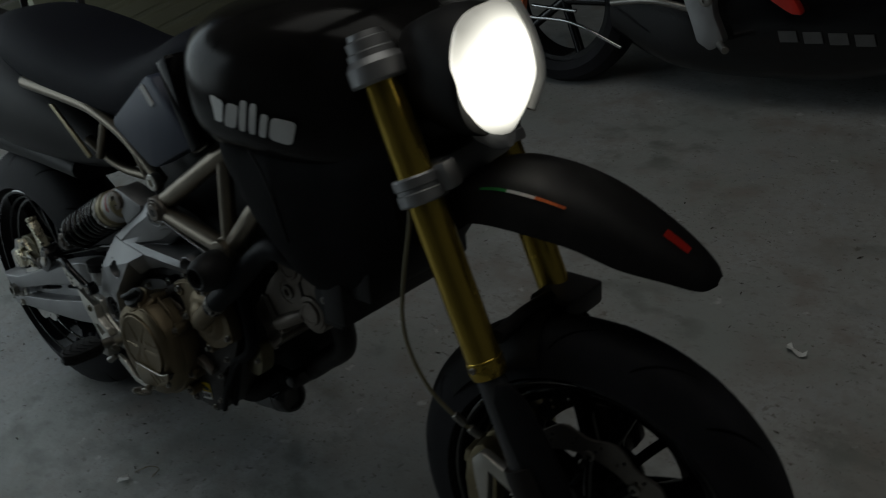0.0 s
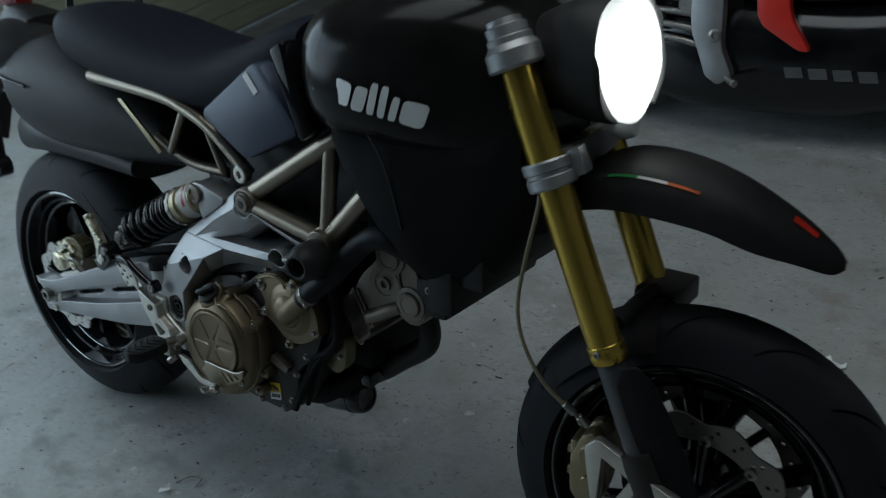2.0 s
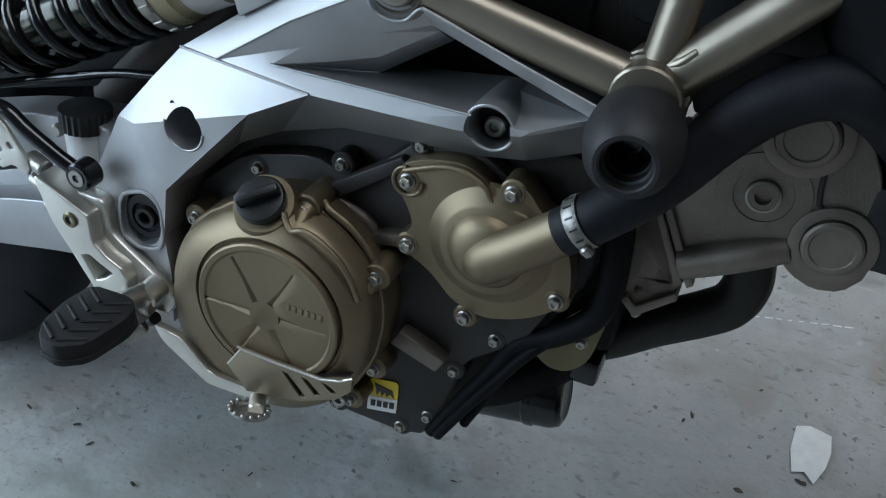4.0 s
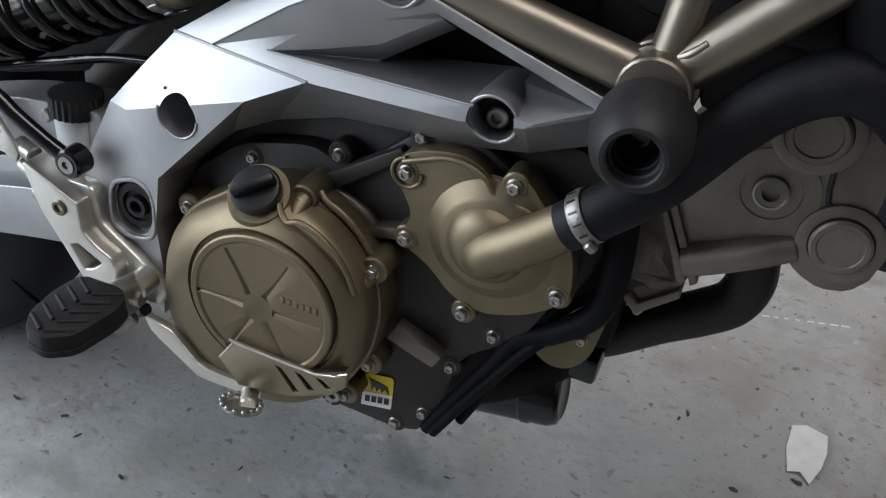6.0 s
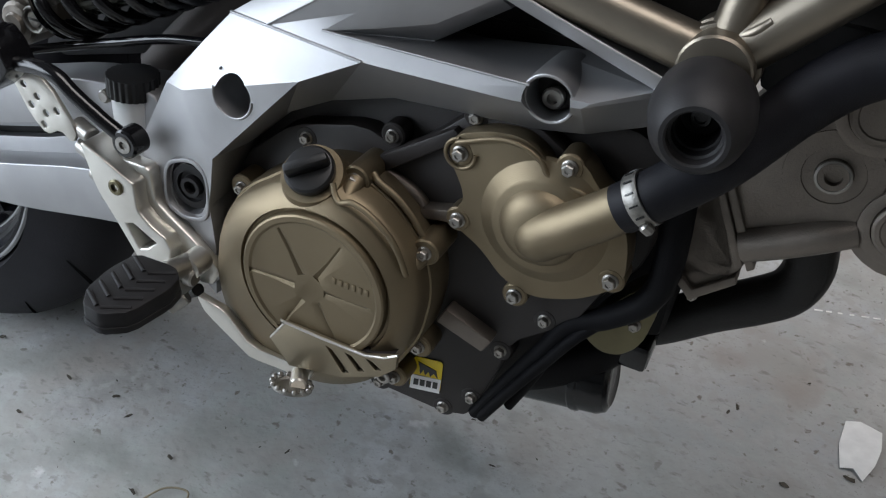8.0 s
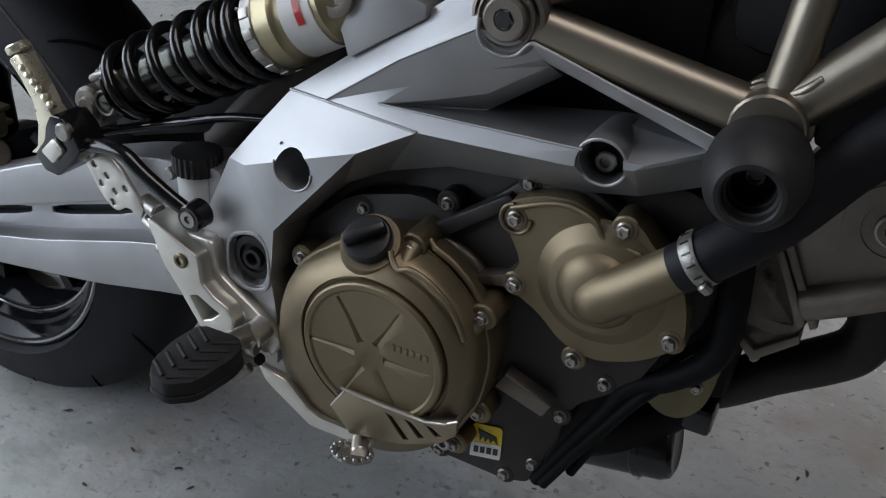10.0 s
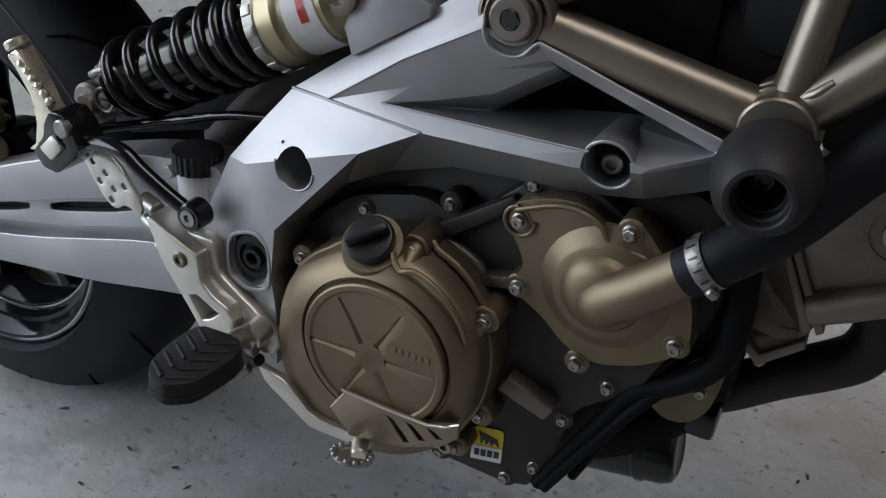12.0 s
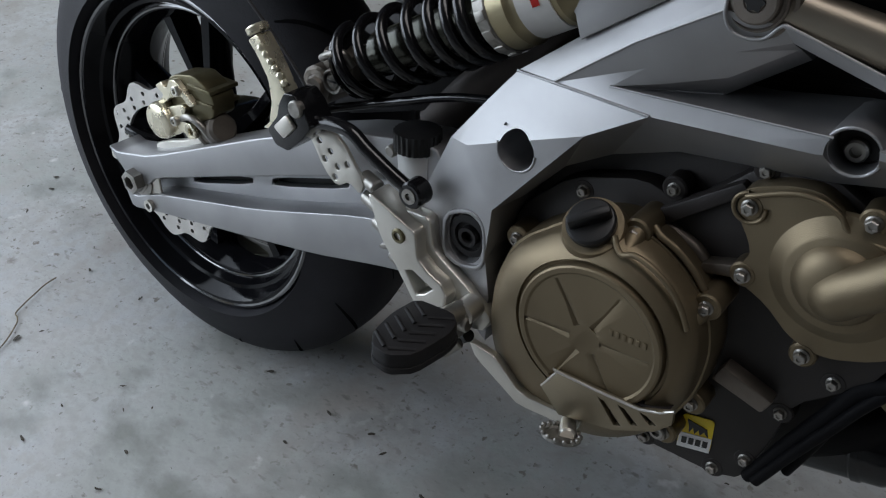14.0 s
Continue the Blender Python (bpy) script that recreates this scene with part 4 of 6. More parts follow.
pb = part("passenger_footrest_arm", join(tube([(0.474, -0.188, 0.466), (0.452, -0.192, 0.480), (0.426, -0.195, 0.4975), (0.410, -0.195, 0.5085), (0.392, -0.195, 0.5115), (0.360, -0.195, 0.508)], 0.0068, 14),
     lathe((0.474, -0.178, 0.466), (0, -1, 0), [(0, 0.013), (0.016, 0.013), (0.018, 0.011), (0.018, 0.006), (0.012, 0.006), (0.012, 0)], 28),
     tube([(0.345, -0.165, 0.505), (0.38, -0.145, 0.512), (0.42, -0.14, 0.524), (0.475, -0.135, 0.540), (0.53, -0.13, 0.548)], 0.0042, 10),
     prism(rounded([(0.332, 0.522), (0.340, 0.534), (0.352, 0.535), (0.363, 0.524), (0.3705, 0.507), (0.358, 0.4925), (0.339, 0.4755), (0.323, 0.4775), (0.313, 0.491), (0.328, 0.508)], 1, 0.12), -0.209, -0.178, 0.004, seg=3)), GLOSSM, bike, "black tubular passenger footrest arm")
part("arm_bolt", lathe((0.474, -0.194, 0.466), (0, -1, 0), [(0, 0.0075), (0.003, 0.0075), (0.003, 0.0035), (0.001, 0.0035), (0.001, 0)], 20), STEEL, pb)
part("rubber_strap", tube([(0.338, -0.172, 0.512), (0.3232, -0.166, 0.526), (0.2964, -0.165, 0.5554), (0.2553, -0.165, 0.5939), (0.235, -0.165, 0.611)], 0.0016, 8), BLACKP, pb)
pp = part("passenger_footrest", join(prism(rounded([(0.2925, 0.572), (0.303, 0.5592), (0.3145, 0.5389), (0.3160, 0.5168), (0.3105, 0.4955), (0.301, 0.4876), (0.313, 0.489), (0.3253, 0.505), (0.3301, 0.515), (0.3362, 0.5298), (0.3319, 0.5364), (0.3169, 0.5638), (0.3045, 0.580)], 1, 0.1), -0.203, -0.186, 0.004, seg=3),
     cyl((0.2985, -0.194, 0.578), (0.2945, -0.194, 0.585), 0.011)), CHAMPAGNE, bike, "folded silver passenger footrest with studs")
part("clamp_face", prism(rounded([(0.3255, 0.4984), (0.343, 0.5149), (0.3533, 0.5037), (0.3385, 0.4888)], 1, 0.1), -0.213, -0.203, 0.0015), SATIN, pp, "flat silver clamp face")
part("pivot_pin", cyl((0.3545, -0.204, 0.522), (0.3545, -0.2125, 0.522), 0.0085), HEADSTEEL, pp)
for i in range(6):
    q = Vector((0.3072, -0.199, 0.5670)).lerp(Vector((0.3345, -0.199, 0.5395)), i / 5)
    part("stud", lathe(q, (0.35, -0.85, 0.35), [(0, 0.0038), (0.006, 0.0034), (0.0068, 0.002), (0.0068, 0)], 12), CHAMPAGNE, pp)
part("heel_plate", prism(rounded([(0.333, 0.484), (0.352, 0.492), (0.376, 0.488), (0.404, 0.448), (0.398, 0.434), (0.384, 0.444), (0.368, 0.434), (0.352, 0.448)], 1, 0.2), -0.176, -0.172, 0.0008, [ring(x, z, 0.0035, 12) for x, z in ((0.348, 0.478), (0.362, 0.470), (0.354, 0.460), (0.370, 0.456), (0.383, 0.462), (0.366, 0.444))]), SATIN, bike, "perforated silver heel guard plate")

# engine
part("engine_case", prism(rounded([(0.53, 0.30), (0.535, 0.44), (0.57, 0.50), (0.62, 0.53), (0.70, 0.555), (0.80, 0.575), (0.885, 0.57), (0.902, 0.53), (0.902, 0.47), (0.872, 0.42), (0.855, 0.385), (0.83, 0.33), (0.80, 0.275), (0.76, 0.255), (0.66, 0.245), (0.58, 0.262)], 1, 0.15), -0.118, 0.13, 0.008), DARKCASE, bike, "dark grey twin-cylinder engine case")
cv = part("crankcase_cover", prism(rounded([(0.548, 0.43), (0.552, 0.458), (0.60, 0.502), (0.665, 0.520), (0.70, 0.508), (0.755, 0.560), (0.80, 0.565), (0.86, 0.53), (0.89, 0.47), (0.862, 0.405), (0.815, 0.365), (0.806, 0.318), (0.79, 0.268), (0.765, 0.260), (0.70, 0.262), (0.62, 0.275), (0.56, 0.31)], 1, 0.15), -0.137, -0.116, 0.003), DARKCASE, bike, "dark grey crankcase side cover")
part("cover_rib", prism([(0.680, 0.500), (0.744, 0.545), (0.752, 0.538), (0.69, 0.490)], -0.146, -0.130, 0.002), DARKCASE, cv)
part("cover_rib", prism([(0.724, 0.462), (0.727, 0.472), (0.755, 0.480), (0.755, 0.468)], -0.150, -0.130, 0.002), HEADGREY, cv)
part("cover_rib", tube([(0.690, -0.14, 0.488), (0.72, -0.14, 0.474), (0.735, -0.14, 0.45)], 0.006, 8), HEADGREY, cv)
part("cast_pad", prism([(0.760, 0.387), (0.803, 0.371), (0.796, 0.357), (0.752, 0.371)], -0.152, -0.130, 0.002), HEADGREY, cv, "machined flat pad on the cover")
for p in ((0.691, 0.519), (0.614, 0.493), (0.757, 0.555), (0.839, 0.400), (0.808, 0.354), (0.790, 0.292), (0.765, 0.268), (0.700, 0.268)):
    fix("bolt", BOLT, (p[0], -0.137, p[1]), cv, 0.95)
    part("bolt_boss", cyl((p[0], -0.12, p[1]), (p[0], -0.1375, p[1]), 0.0105, seg=18), DARKCASE, cv)

# clutch cover
CC = [(0.548, 0.385), (0.547, 0.348), (0.558, 0.310), (0.582, 0.286), (0.619, 0.270), (0.667, 0.272), (0.711, 0.296), (0.741, 0.338), (0.756, 0.385), (0.757, 0.420), (0.746, 0.454), (0.728, 0.474), (0.701, 0.494), (0.681, 0.500), (0.657, 0.500), (0.626, 0.490), (0.595, 0.470), (0.567, 0.446), (0.552, 0.412)]


def clutch_cover():
    n = 72
    c0 = Vector((0.652, 0.386))
    pol = sorted((math.atan2(z - c0.y, x - c0.x), math.hypot(x - c0.x, z - c0.y)) for x, z in CC)
    ang = [p[0] for p in pol]
    rad = [0.955 * p[1] for p in pol]
    bm = bmesh.new()
    rows = []
    ringc, ringr = Vector((0.665, 0.405)), 0.067
    for y, f in ((-0.130, 0.0), (-0.166, 0.0), (-0.169, 0.04), (-0.1695, 0.12), (-0.184, 0.16), (-0.190, 0.24), (-0.199, 0.55), (-0.2035, 0.85), (-0.205, 1.0)):
        row = []
        for i in range(n):
            t = -math.pi + 2 * math.pi * i / n
            r = float(np.interp(t, ang, rad, period=2 * math.pi))
            p = c0 + r * Vector((math.cos(t), math.sin(t)))
            q = ringc + (ringr + 0.002) * Vector((math.cos(t), math.sin(t)))
            s = p.lerp(q, f)
            row.append(bm.verts.new((s.x, y, s.y)))
        rows.append(row)
    for y, r in ((-0.2015, ringr + 0.001), (-0.2015, ringr - 0.0015), (-0.2075, ringr - 0.0025), (-0.2085, ringr - 0.004), (-0.2085, ringr - 0.008), (-0.207, ringr - 0.010), (-0.207, 0.02), (-0.207, 0.0)):
        if r:
            rows.append([bm.verts.new((ringc.x + r * math.cos(-math.pi + 2 * math.pi * i / n), y, ringc.y + r * math.sin(-math.pi + 2 * math.pi * i / n))) for i in range(n)])
    for p, q in zip(rows, rows[1:]):
        for i in range(n):
            bm.faces.new((p[i], p[(i + 1) % n], q[(i + 1) % n], q[i]))
    bm.faces.new(rows[0])
    bm.faces.new(rows[-1])
    ob = part("clutch_cover", bm, BRONZE, bike, "round bronze-painted clutch cover with star ribs", 28)
    return ob


clutch = clutch_cover()


def star_groove(angle):
    """A tapered V cut, widest towards the hub."""
    a = radians(angle)
    d, t = Vector((math.cos(a), 0, math.sin(a))), Vector((-math.sin(a), 0, math.cos(a)))
    hub = Vector((0.6625, 0, 0.402))
    bm = bmesh.new()
    ends = []
    for r, w in ((0.0135, 0.0040), (0.0560, 0.0016)):
        c = hub + d * r
        ends.append([bm.verts.new(c + t * (2 * w) + Vector((0, -0.2085, 0))), bm.verts.new(c - t * (2 * w) + Vector((0, -0.2085, 0))), bm.verts.new(c + Vector((0, -0.2055, 0)))])
    p, q = ends
    for i in range(3):
        bm.faces.new((p[i], p[(i + 1) % 3], q[(i + 1) % 3], q[i]))
    bm.faces.new(p)
    bm.faces.new(q)
    bmesh.ops.recalc_face_normals(bm, faces=bm.faces)
    return bm


carve(clutch, [star_groove(2 + 60 * k) for k in range(6)], 28)
for k in range(6):
    part("raised_mark", prism([(0.683 + 0.0058 * k, 0.4165), (0.6865 + 0.0058 * k, 0.4165), (0.6865 + 0.0058 * k, 0.4225), (0.683 + 0.0058 * k, 0.4225)], -0.2066, -0.2078, 0.0005), BRONZE, clutch)
part("cover_rim", tube([(0.672, -0.194, 0.497), (0.676, -0.197, 0.490), (0.682, -0.199, 0.486), (0.692, -0.199, 0.489), (0.707, -0.199, 0.484), (0.723, -0.1985, 0.472), (0.733, -0.198, 0.458), (0.740, -0.196, 0.440)], 0.0024, 8), BRONZE, clutch)
part("cover_rim", tube([(0.690, -0.163, 0.497), (0.697, -0.166, 0.493), (0.713, -0.166, 0.485), (0.728, -0.166, 0.472), (0.737, -0.166, 0.460), (0.745, -0.164, 0.452)], 0.0032, 8), BRONZE, clutch)
part("cover_strut", tube([(0.744, -0.158, 0.450), (0.739, -0.174, 0.442), (0.731, -0.192, 0.428)], (0.010, 0.006), 12), BRONZE, clutch)
part("cover_strut", tube([(0.680, -0.156, 0.493), (0.680, -0.174, 0.490), (0.681, -0.190, 0.482)], (0.011, 0.006), 12), BRONZE, clutch)
for x, z, d in ((0.566, 0.440, -0.160), (0.680, 0.493, -0.174), (0.744, 0.450, -0.174), (0.743, 0.345, -0.160), (0.724, 0.302, -0.160), (0.60, 0.288, -0.160)):
    part("bolt_boss", cyl((x, -0.125, z), (x, d, z), 0.0115, seg=20), BRONZE, clutch)
    fix("bolt", BOLT, (x, d, z), clutch, 1.0)
CAPA = Vector((0.05, -0.62, 0.78)).normalized()
CAPC = Vector((0.650, -0.189, 0.4965))
part("filler_neck", lathe(CAPC - CAPA * 0.022, CAPA, [(-0.015, 0.030), (0.0, 0.029), (0.012, 0.0265), (0.020, 0.0245), (0.021, 0)], 36), BRONZE, clutch)
oc = part("oil_filler_cap", lathe(CAPC, CAPA, [(-0.002, 0.0175), (0.001, 0.0198), (0.006, 0.0198), (0.008, 0.0182), (0.0085, 0.0160), (0.0085, 0)], 40), CAPP, clutch, "black plastic oil filler cap with grip")
cu = Vector((0.78, 0.45, 0.42))
cu = (cu - CAPA * cu.dot(CAPA)).normalized()
grip_frame = Matrix((cu, CAPA.cross(cu), CAPA)).transposed().to_4x4()
grip_frame.translation = CAPC + CAPA * 0.008
part("cap_grip", moved(block(-0.0172, 0.0172, -0.0038, 0.0038, -0.002, 0.0125, 0.0022), grip_frame), CAPP, oc)
hg = part("heat_guard", prism([(0.630, 0.341), (0.644, 0.363), (0.719, 0.362), (0.747, 0.374), (0.747, 0.361), (0.734, 0.347), (0.700, 0.330), (0.649, 0.319)], -0.2125, -0.2075, 0.0006,
     [[(0.683, 0.3565), (0.689, 0.3550), (0.706, 0.3375), (0.700, 0.3350)], [(0.701, 0.3575), (0.707, 0.3565), (0.720, 0.3455), (0.714, 0.3430)], [(0.720, 0.3600), (0.726, 0.3590), (0.735, 0.3540), (0.729, 0.3515)]]), SATINBRONZE, clutch, "slotted heat guard on the clutch cover")
part("guard_back", prism([(0.640, 0.335), (0.650, 0.358), (0.740, 0.365), (0.730, 0.349), (0.70, 0.334), (0.652, 0.324)], -0.2068, -0.190, 0.001), DARKCASE, clutch)
# Paler metal strip laid along the guard's upper edge.
part("guard_edge", tube([(0.630, -0.211, 0.341), (0.6435, -0.212, 0.3625), (0.645, -0.212, 0.3635), (0.719, -0.212, 0.3625), (0.747, -0.211, 0.374)], 0.0013, 8, 2), SATIN, hg, "bright strip along the guard edge")
fix("socket_bolt", SOCKET, (0.735, -0.205, 0.345), clutch, 1.1)

st = part("oil_sticker", prism(rounded([(0.739, 0.331), (0.767, 0.336), (0.768, 0.300), (0.738, 0.293)], 2, 0.08), -0.1382, -0.1376, 0), YELLOW, cv, "yellow and white oil company sticker")
st.matrix_basis = Matrix.Translation((-0.0075, 0, -0.0175))
part("sticker_band", prism([(0.739, 0.310), (0.7675, 0.316), (0.7675, 0.300), (0.7385, 0.2935)], -0.1390, -0.1383, 0), WHITE, st)
part("sticker_emblem", prism([(0.744, 0.327), (0.750, 0.326), (0.762, 0.324), (0.764, 0.316), (0.760, 0.320), (0.757, 0.315), (0.755, 0.320), (0.752, 0.314), (0.750, 0.320), (0.747, 0.313), (0.746, 0.321)], -0.1390, -0.1383, 0), INKRECESS, st)
for k in range(4):
    part("sticker_bar", prism([(0.742 + 0.0062 * k, 0.2995 + 0.0014 * k), (0.7465 + 0.0062 * k, 0.3005 + 0.0014 * k), (0.7465 + 0.0062 * k, 0.3075 + 0.0014 * k), (0.742 + 0.0062 * k, 0.3065 + 0.0014 * k)], -0.1396, -0.1391, 0), INKRECESS, st)

# water pump
WP = [(0.745, 0.528), (0.748, 0.545), (0.774, 0.556), (0.798, 0.559), (0.815, 0.551), (0.826, 0.538), (0.838, 0.556), (0.850, 0.550), (0.858, 0.540), (0.876, 0.527), (0.889, 0.505), (0.894, 0.472), (0.882, 0.456), (0.861, 0.441), (0.830, 0.430), (0.803, 0.437), (0.781, 0.458), (0.757, 0.470), (0.757, 0.484), (0.763, 0.498)]
wp = part("water_pump_cover", prism(rounded(WP, 2, 0.2), -0.154, -0.130, 0.003, seg=3), BRONZE, bike, "bronze water pump cover with elbow outlet")
part("volute", lathe((0.826, -0.150, 0.497), (0, -1, 0), [(0, 0.052), (0.0035, 0.0505), (0.0045, 0.0485), (0.0115, 0.0385), (0.013, 0.036), (0.013, 0)], 56), BRONZE, wp)
part("outlet_elbow", tube([(0.824, -0.146, 0.488), (0.825, -0.157, 0.489), (0.829, -0.1655, 0.493), (0.837, -0.1685, 0.501), (0.848, -0.171, 0.510), (0.87, -0.172, 0.529), (0.893, -0.172, 0.550)], (0.0198, 0.0168), 32, 8), BRONZE, wp, "smooth cast elbow pipe")
part("elbow_root", lathe((0.826, -0.155, 0.497), (0, -1, 0), [(0, 0.033), (0.008, 0.031), (0.014, 0.027), (0.018, 0.0205), (0.020, 0.011), (0.0205, 0)], 40), BRONZE, wp)
part("cover_ridge", tube([(0.752, -0.157, 0.541), (0.7592, -0.158, 0.5445), (0.7793, -0.158, 0.5528), (0.7939, -0.158, 0.555), (0.807, -0.158, 0.5522), (0.8171, -0.158, 0.5464), (0.8215, -0.158, 0.5401), (0.8263, -0.158, 0.5366), (0.839, -0.158, 0.5344), (0.8521, -0.158, 0.5319), (0.8490, -0.158, 0.5262), (0.8376, -0.159, 0.5192), (0.8231, -0.162, 0.5185)], 0.0021, 8), BRONZE, wp)
part("boss_lip", tube([(0.755 + 0.0118 * math.cos(radians(k)), -0.1552, 0.532 + 0.0118 * math.sin(radians(k))) for k in range(100, 371, 18)], 0.0016, 8, 3), BRONZE, wp)
for x, z in ((0.755, 0.532), (0.837, 0.547), (0.760, 0.476), (0.884, 0.468), (0.815, 0.426)):
    part("bolt_boss", cyl((x, -0.13, z), (x, -0.1545, z), 0.0105, seg=20), BRONZE, wp)
    fix("bolt", BOLT, (x, -0.1545, z), wp, 1.05)
hose = part("coolant_hose", tube([(0.881, -0.172, 0.5385), (0.903, -0.171, 0.5585), (0.935, -0.158, 0.588), (0.965, -0.140, 0.626), (0.992, -0.130, 0.653), (1.021, -0.128, 0.668), (1.050, -0.12, 0.662), (1.085, -0.09, 0.63)], (0.0178, 0.0215), 24), HOSE, bike, "thick black rubber coolant hose")
hd = Vector((0.72, 0, 0.65)).normalized()
part("hose_clamp", lathe(Vector((0.8935, -0.172, 0.5505)), hd, [(-0.0055, 0.0180), (-0.0055, 0.0194), (-0.005, 0.0197), (0.005, 0.0197), (0.0055, 0.0194), (0.0055, 0.0180)], 40, True), HEADSTEEL, hose, "steel worm-drive hose clamp")
part("clamp_screw", cyl((0.899, -0.189, 0.5415), (0.906, -0.187, 0.5365), 0.0042, seg=10), STEEL, hose)
for k in range(14):
    th = 2 * math.pi * (k + 0.5) / 14
    ca, cu2, cw = basis(hd)
    rd = math.cos(th) * cu2 + math.sin(th) * cw
    part("clamp_slot", moved(block(-0.0006, 0.0006, -0.003, 0.003, -0.0008, 0.0008, 0), Matrix.Translation(Vector((0.8935, -0.172, 0.5505)) + 0.0196 * rd) @ Matrix((rd.cross(ca), ca, rd)).transposed().to_4x4()), INKRECESS, hose)
for pts, r in (([(0.912, -0.125, 0.545), (0.9184, -0.13, 0.4803), (0.911, -0.13, 0.4452), (0.8847, -0.13, 0.4174), (0.859, -0.132, 0.4007), (0.843, -0.135, 0.370), (0.820, -0.138, 0.3276), (0.795, -0.138, 0.276)], (0.0125, 0.0058)),
               ([(0.900, -0.122, 0.432), (0.868, -0.138, 0.397), (0.847, -0.142, 0.362), (0.827, -0.144, 0.327), (0.803, -0.142, 0.279)], 0.0052),
               ([(0.872, -0.13, 0.408), (0.851, -0.128, 0.366), (0.838, -0.128, 0.330), (0.822, -0.128, 0.290)], 0.0045)):
    part("drain_hose", tube(pts, r, 12), DRAIN, bike, "thin black rubber drain hose")

# crash bobbin and frame joint
bob = part("crash_bobbin", lathe((0.912, -0.138, 0.622), (0.07, -1, -0.02), [(0.008, 0.018), (0.010, 0.0245), (0.014, 0.0275), (0.026, 0.0318), (0.045, 0.0327), (0.064, 0.0290), (0.076, 0.0225), (0.078, 0.0205), (0.078, 0.0178), (0.077, 0.0165), (0.070, 0.0162), (0.069, 0.0145), (0.062, 0.0142), (0.061, 0.0132), (0.042, 0.0125), (0.042, 0)], 56), BLACKP, bike, "black nylon crash protector bobbin")
part("bobbin_bolt", lathe((0.915, -0.1805, 0.621), (0, -1, 0), [(0, 0.007), (0.003, 0.007), (0.004, 0.006), (0.004, 0.004), (0.002, 0.004), (0.002, 0)], 20), GLOSSM, bob)

# trellis tubes
for pts, r in (([(0.735, -0.140, 0.675), (0.91, -0.138, 0.642)], 0.0165), ([(0.735, -0.135, 0.69), (0.93, -0.125, 0.812), (0.97, -0.10, 0.837)], 0.0165), ([(0.928, -0.125, 0.808), (0.913, -0.135, 0.648)], 0.0135),
               ([(0.914, -0.134, 0.642), (0.963, -0.131, 0.693), (1.005, -0.128, 0.737), (1.12, -0.10, 0.855)], 0.0175)):
    part("frame_tube", tube(pts, r, 20, 4), TUBE, bike, "bronze-grey steel frame tube")
part("frame_joint", join(cyl((0.912, -0.105, 0.643), (0.912, -0.158, 0.640), 0.024), lathe((0.912, -0.126, 0.641), (0, -1, -0.05), [(0, 0.0245), (0.001, 0.0275), (0.006, 0.0275), (0.0075, 0.0255), (0.0095, 0.0255), (0.011, 0.0272), (0.016, 0.0268), (0.017, 0.0245)], 40), tube([(0.920, -0.143, 0.660), (0.929, -0.146, 0.668), (0.936, -0.146, 0.676)], (0.0045, 0.0028), 12)), TUBE, bike, "welded frame joint with a machined collar")
for pts, r in (([(0.715, -0.120, 0.722), (0.66, -0.12, 0.765), (0.62, -0.12, 0.793), (0.56, -0.12, 0.818), (0.48, -0.12, 0.836), (0.27, -0.12, 0.852)], 0.0125), ([(0.535, -0.10, 0.825), (0.47, -0.10, 0.72)], 0.008),
               ([(0.56, -0.09, 0.81), (0.60, -0.08, 0.69)], 0.008), ([(0.60, -0.07, 0.69), (0.50, -0.08, 0.70), (0.42, -0.09, 0.745)], 0.010)):
    part("subframe_tube", tube(pts, r, 16, 4), TUBE, bike, "bronze-grey subframe tube")
part("subframe_bolt", lathe((0.713, -0.125, 0.724), (0, -1, 0), [(0, 0.016), (0.015, 0.016), (0.017, 0.014), (0.017, 0.007), (0.012, 0.006), (0.012, 0)], 28), SATIN, bike)
part("subframe_gusset", prism([(0.335, 0.812), (0.35, 0.815), (0.46, 0.722), (0.448, 0.715)], -0.115, -0.108, 0.002), BRASS, bike, "pale metal strip under the seat rail")

# cylinder head, exhaust, filter
HD = [(0.915, 0.455), (0.925, 0.53), (0.950, 0.575), (0.990, 0.615), (1.01, 0.640), (1.05, 0.642), (1.075, 0.60), (1.083, 0.56), (1.088, 0.53), (1.075, 0.512), (1.056, 0.508), (1.038, 0.515), (1.022, 0.530), (0.975, 0.498), (0.962, 0.468), (0.940, 0.445)]
head = part("cylinder_head", prism(rounded(HD, 1, 0.2), -0.098, 0.09, 0.005, seg=3), HEADGREY, bike, "grey cast cylinder head")
for x, z, r in ((1.058, 0.548, 0.021), (1.018, 0.622, 0.021)):
    part("head_boss", lathe((x, -0.095, z), (0, -1, 0), [(0, r + 0.010), (0.006, r + 0.009), (0.007, r + 0.006), (0.007, r + 0.001), (0.003, r + 0.0005), (0.003, r), (0.010, r), (0.0115, r - 0.002), (0.0115, r - 0.005), (0.0105, r - 0.006), (0.0105, 0)], 40), HEADGREY, head, "round machined head plug")
part("head_bolt_seat", lathe((1.003, -0.095, 0.571), (0, -1, 0), [(0, 0.034), (0.004, 0.033), (0.004, 0.021), (0.001, 0.020), (0.001, 0.013), (0.006, 0.0125), (0.007, 0.011), (0.007, 0.006), (0.002, 0.0055), (0.002, 0)], 40), HEADGREY, head)
part("plug_ring", lathe((1.003, -0.0965, 0.571), (0, -1, 0), [(0, 0.0075), (0, 0.0128), (0.0055, 0.0122), (0.006, 0.0105), (0.004, 0.0085)], 32, True), STEEL, head)
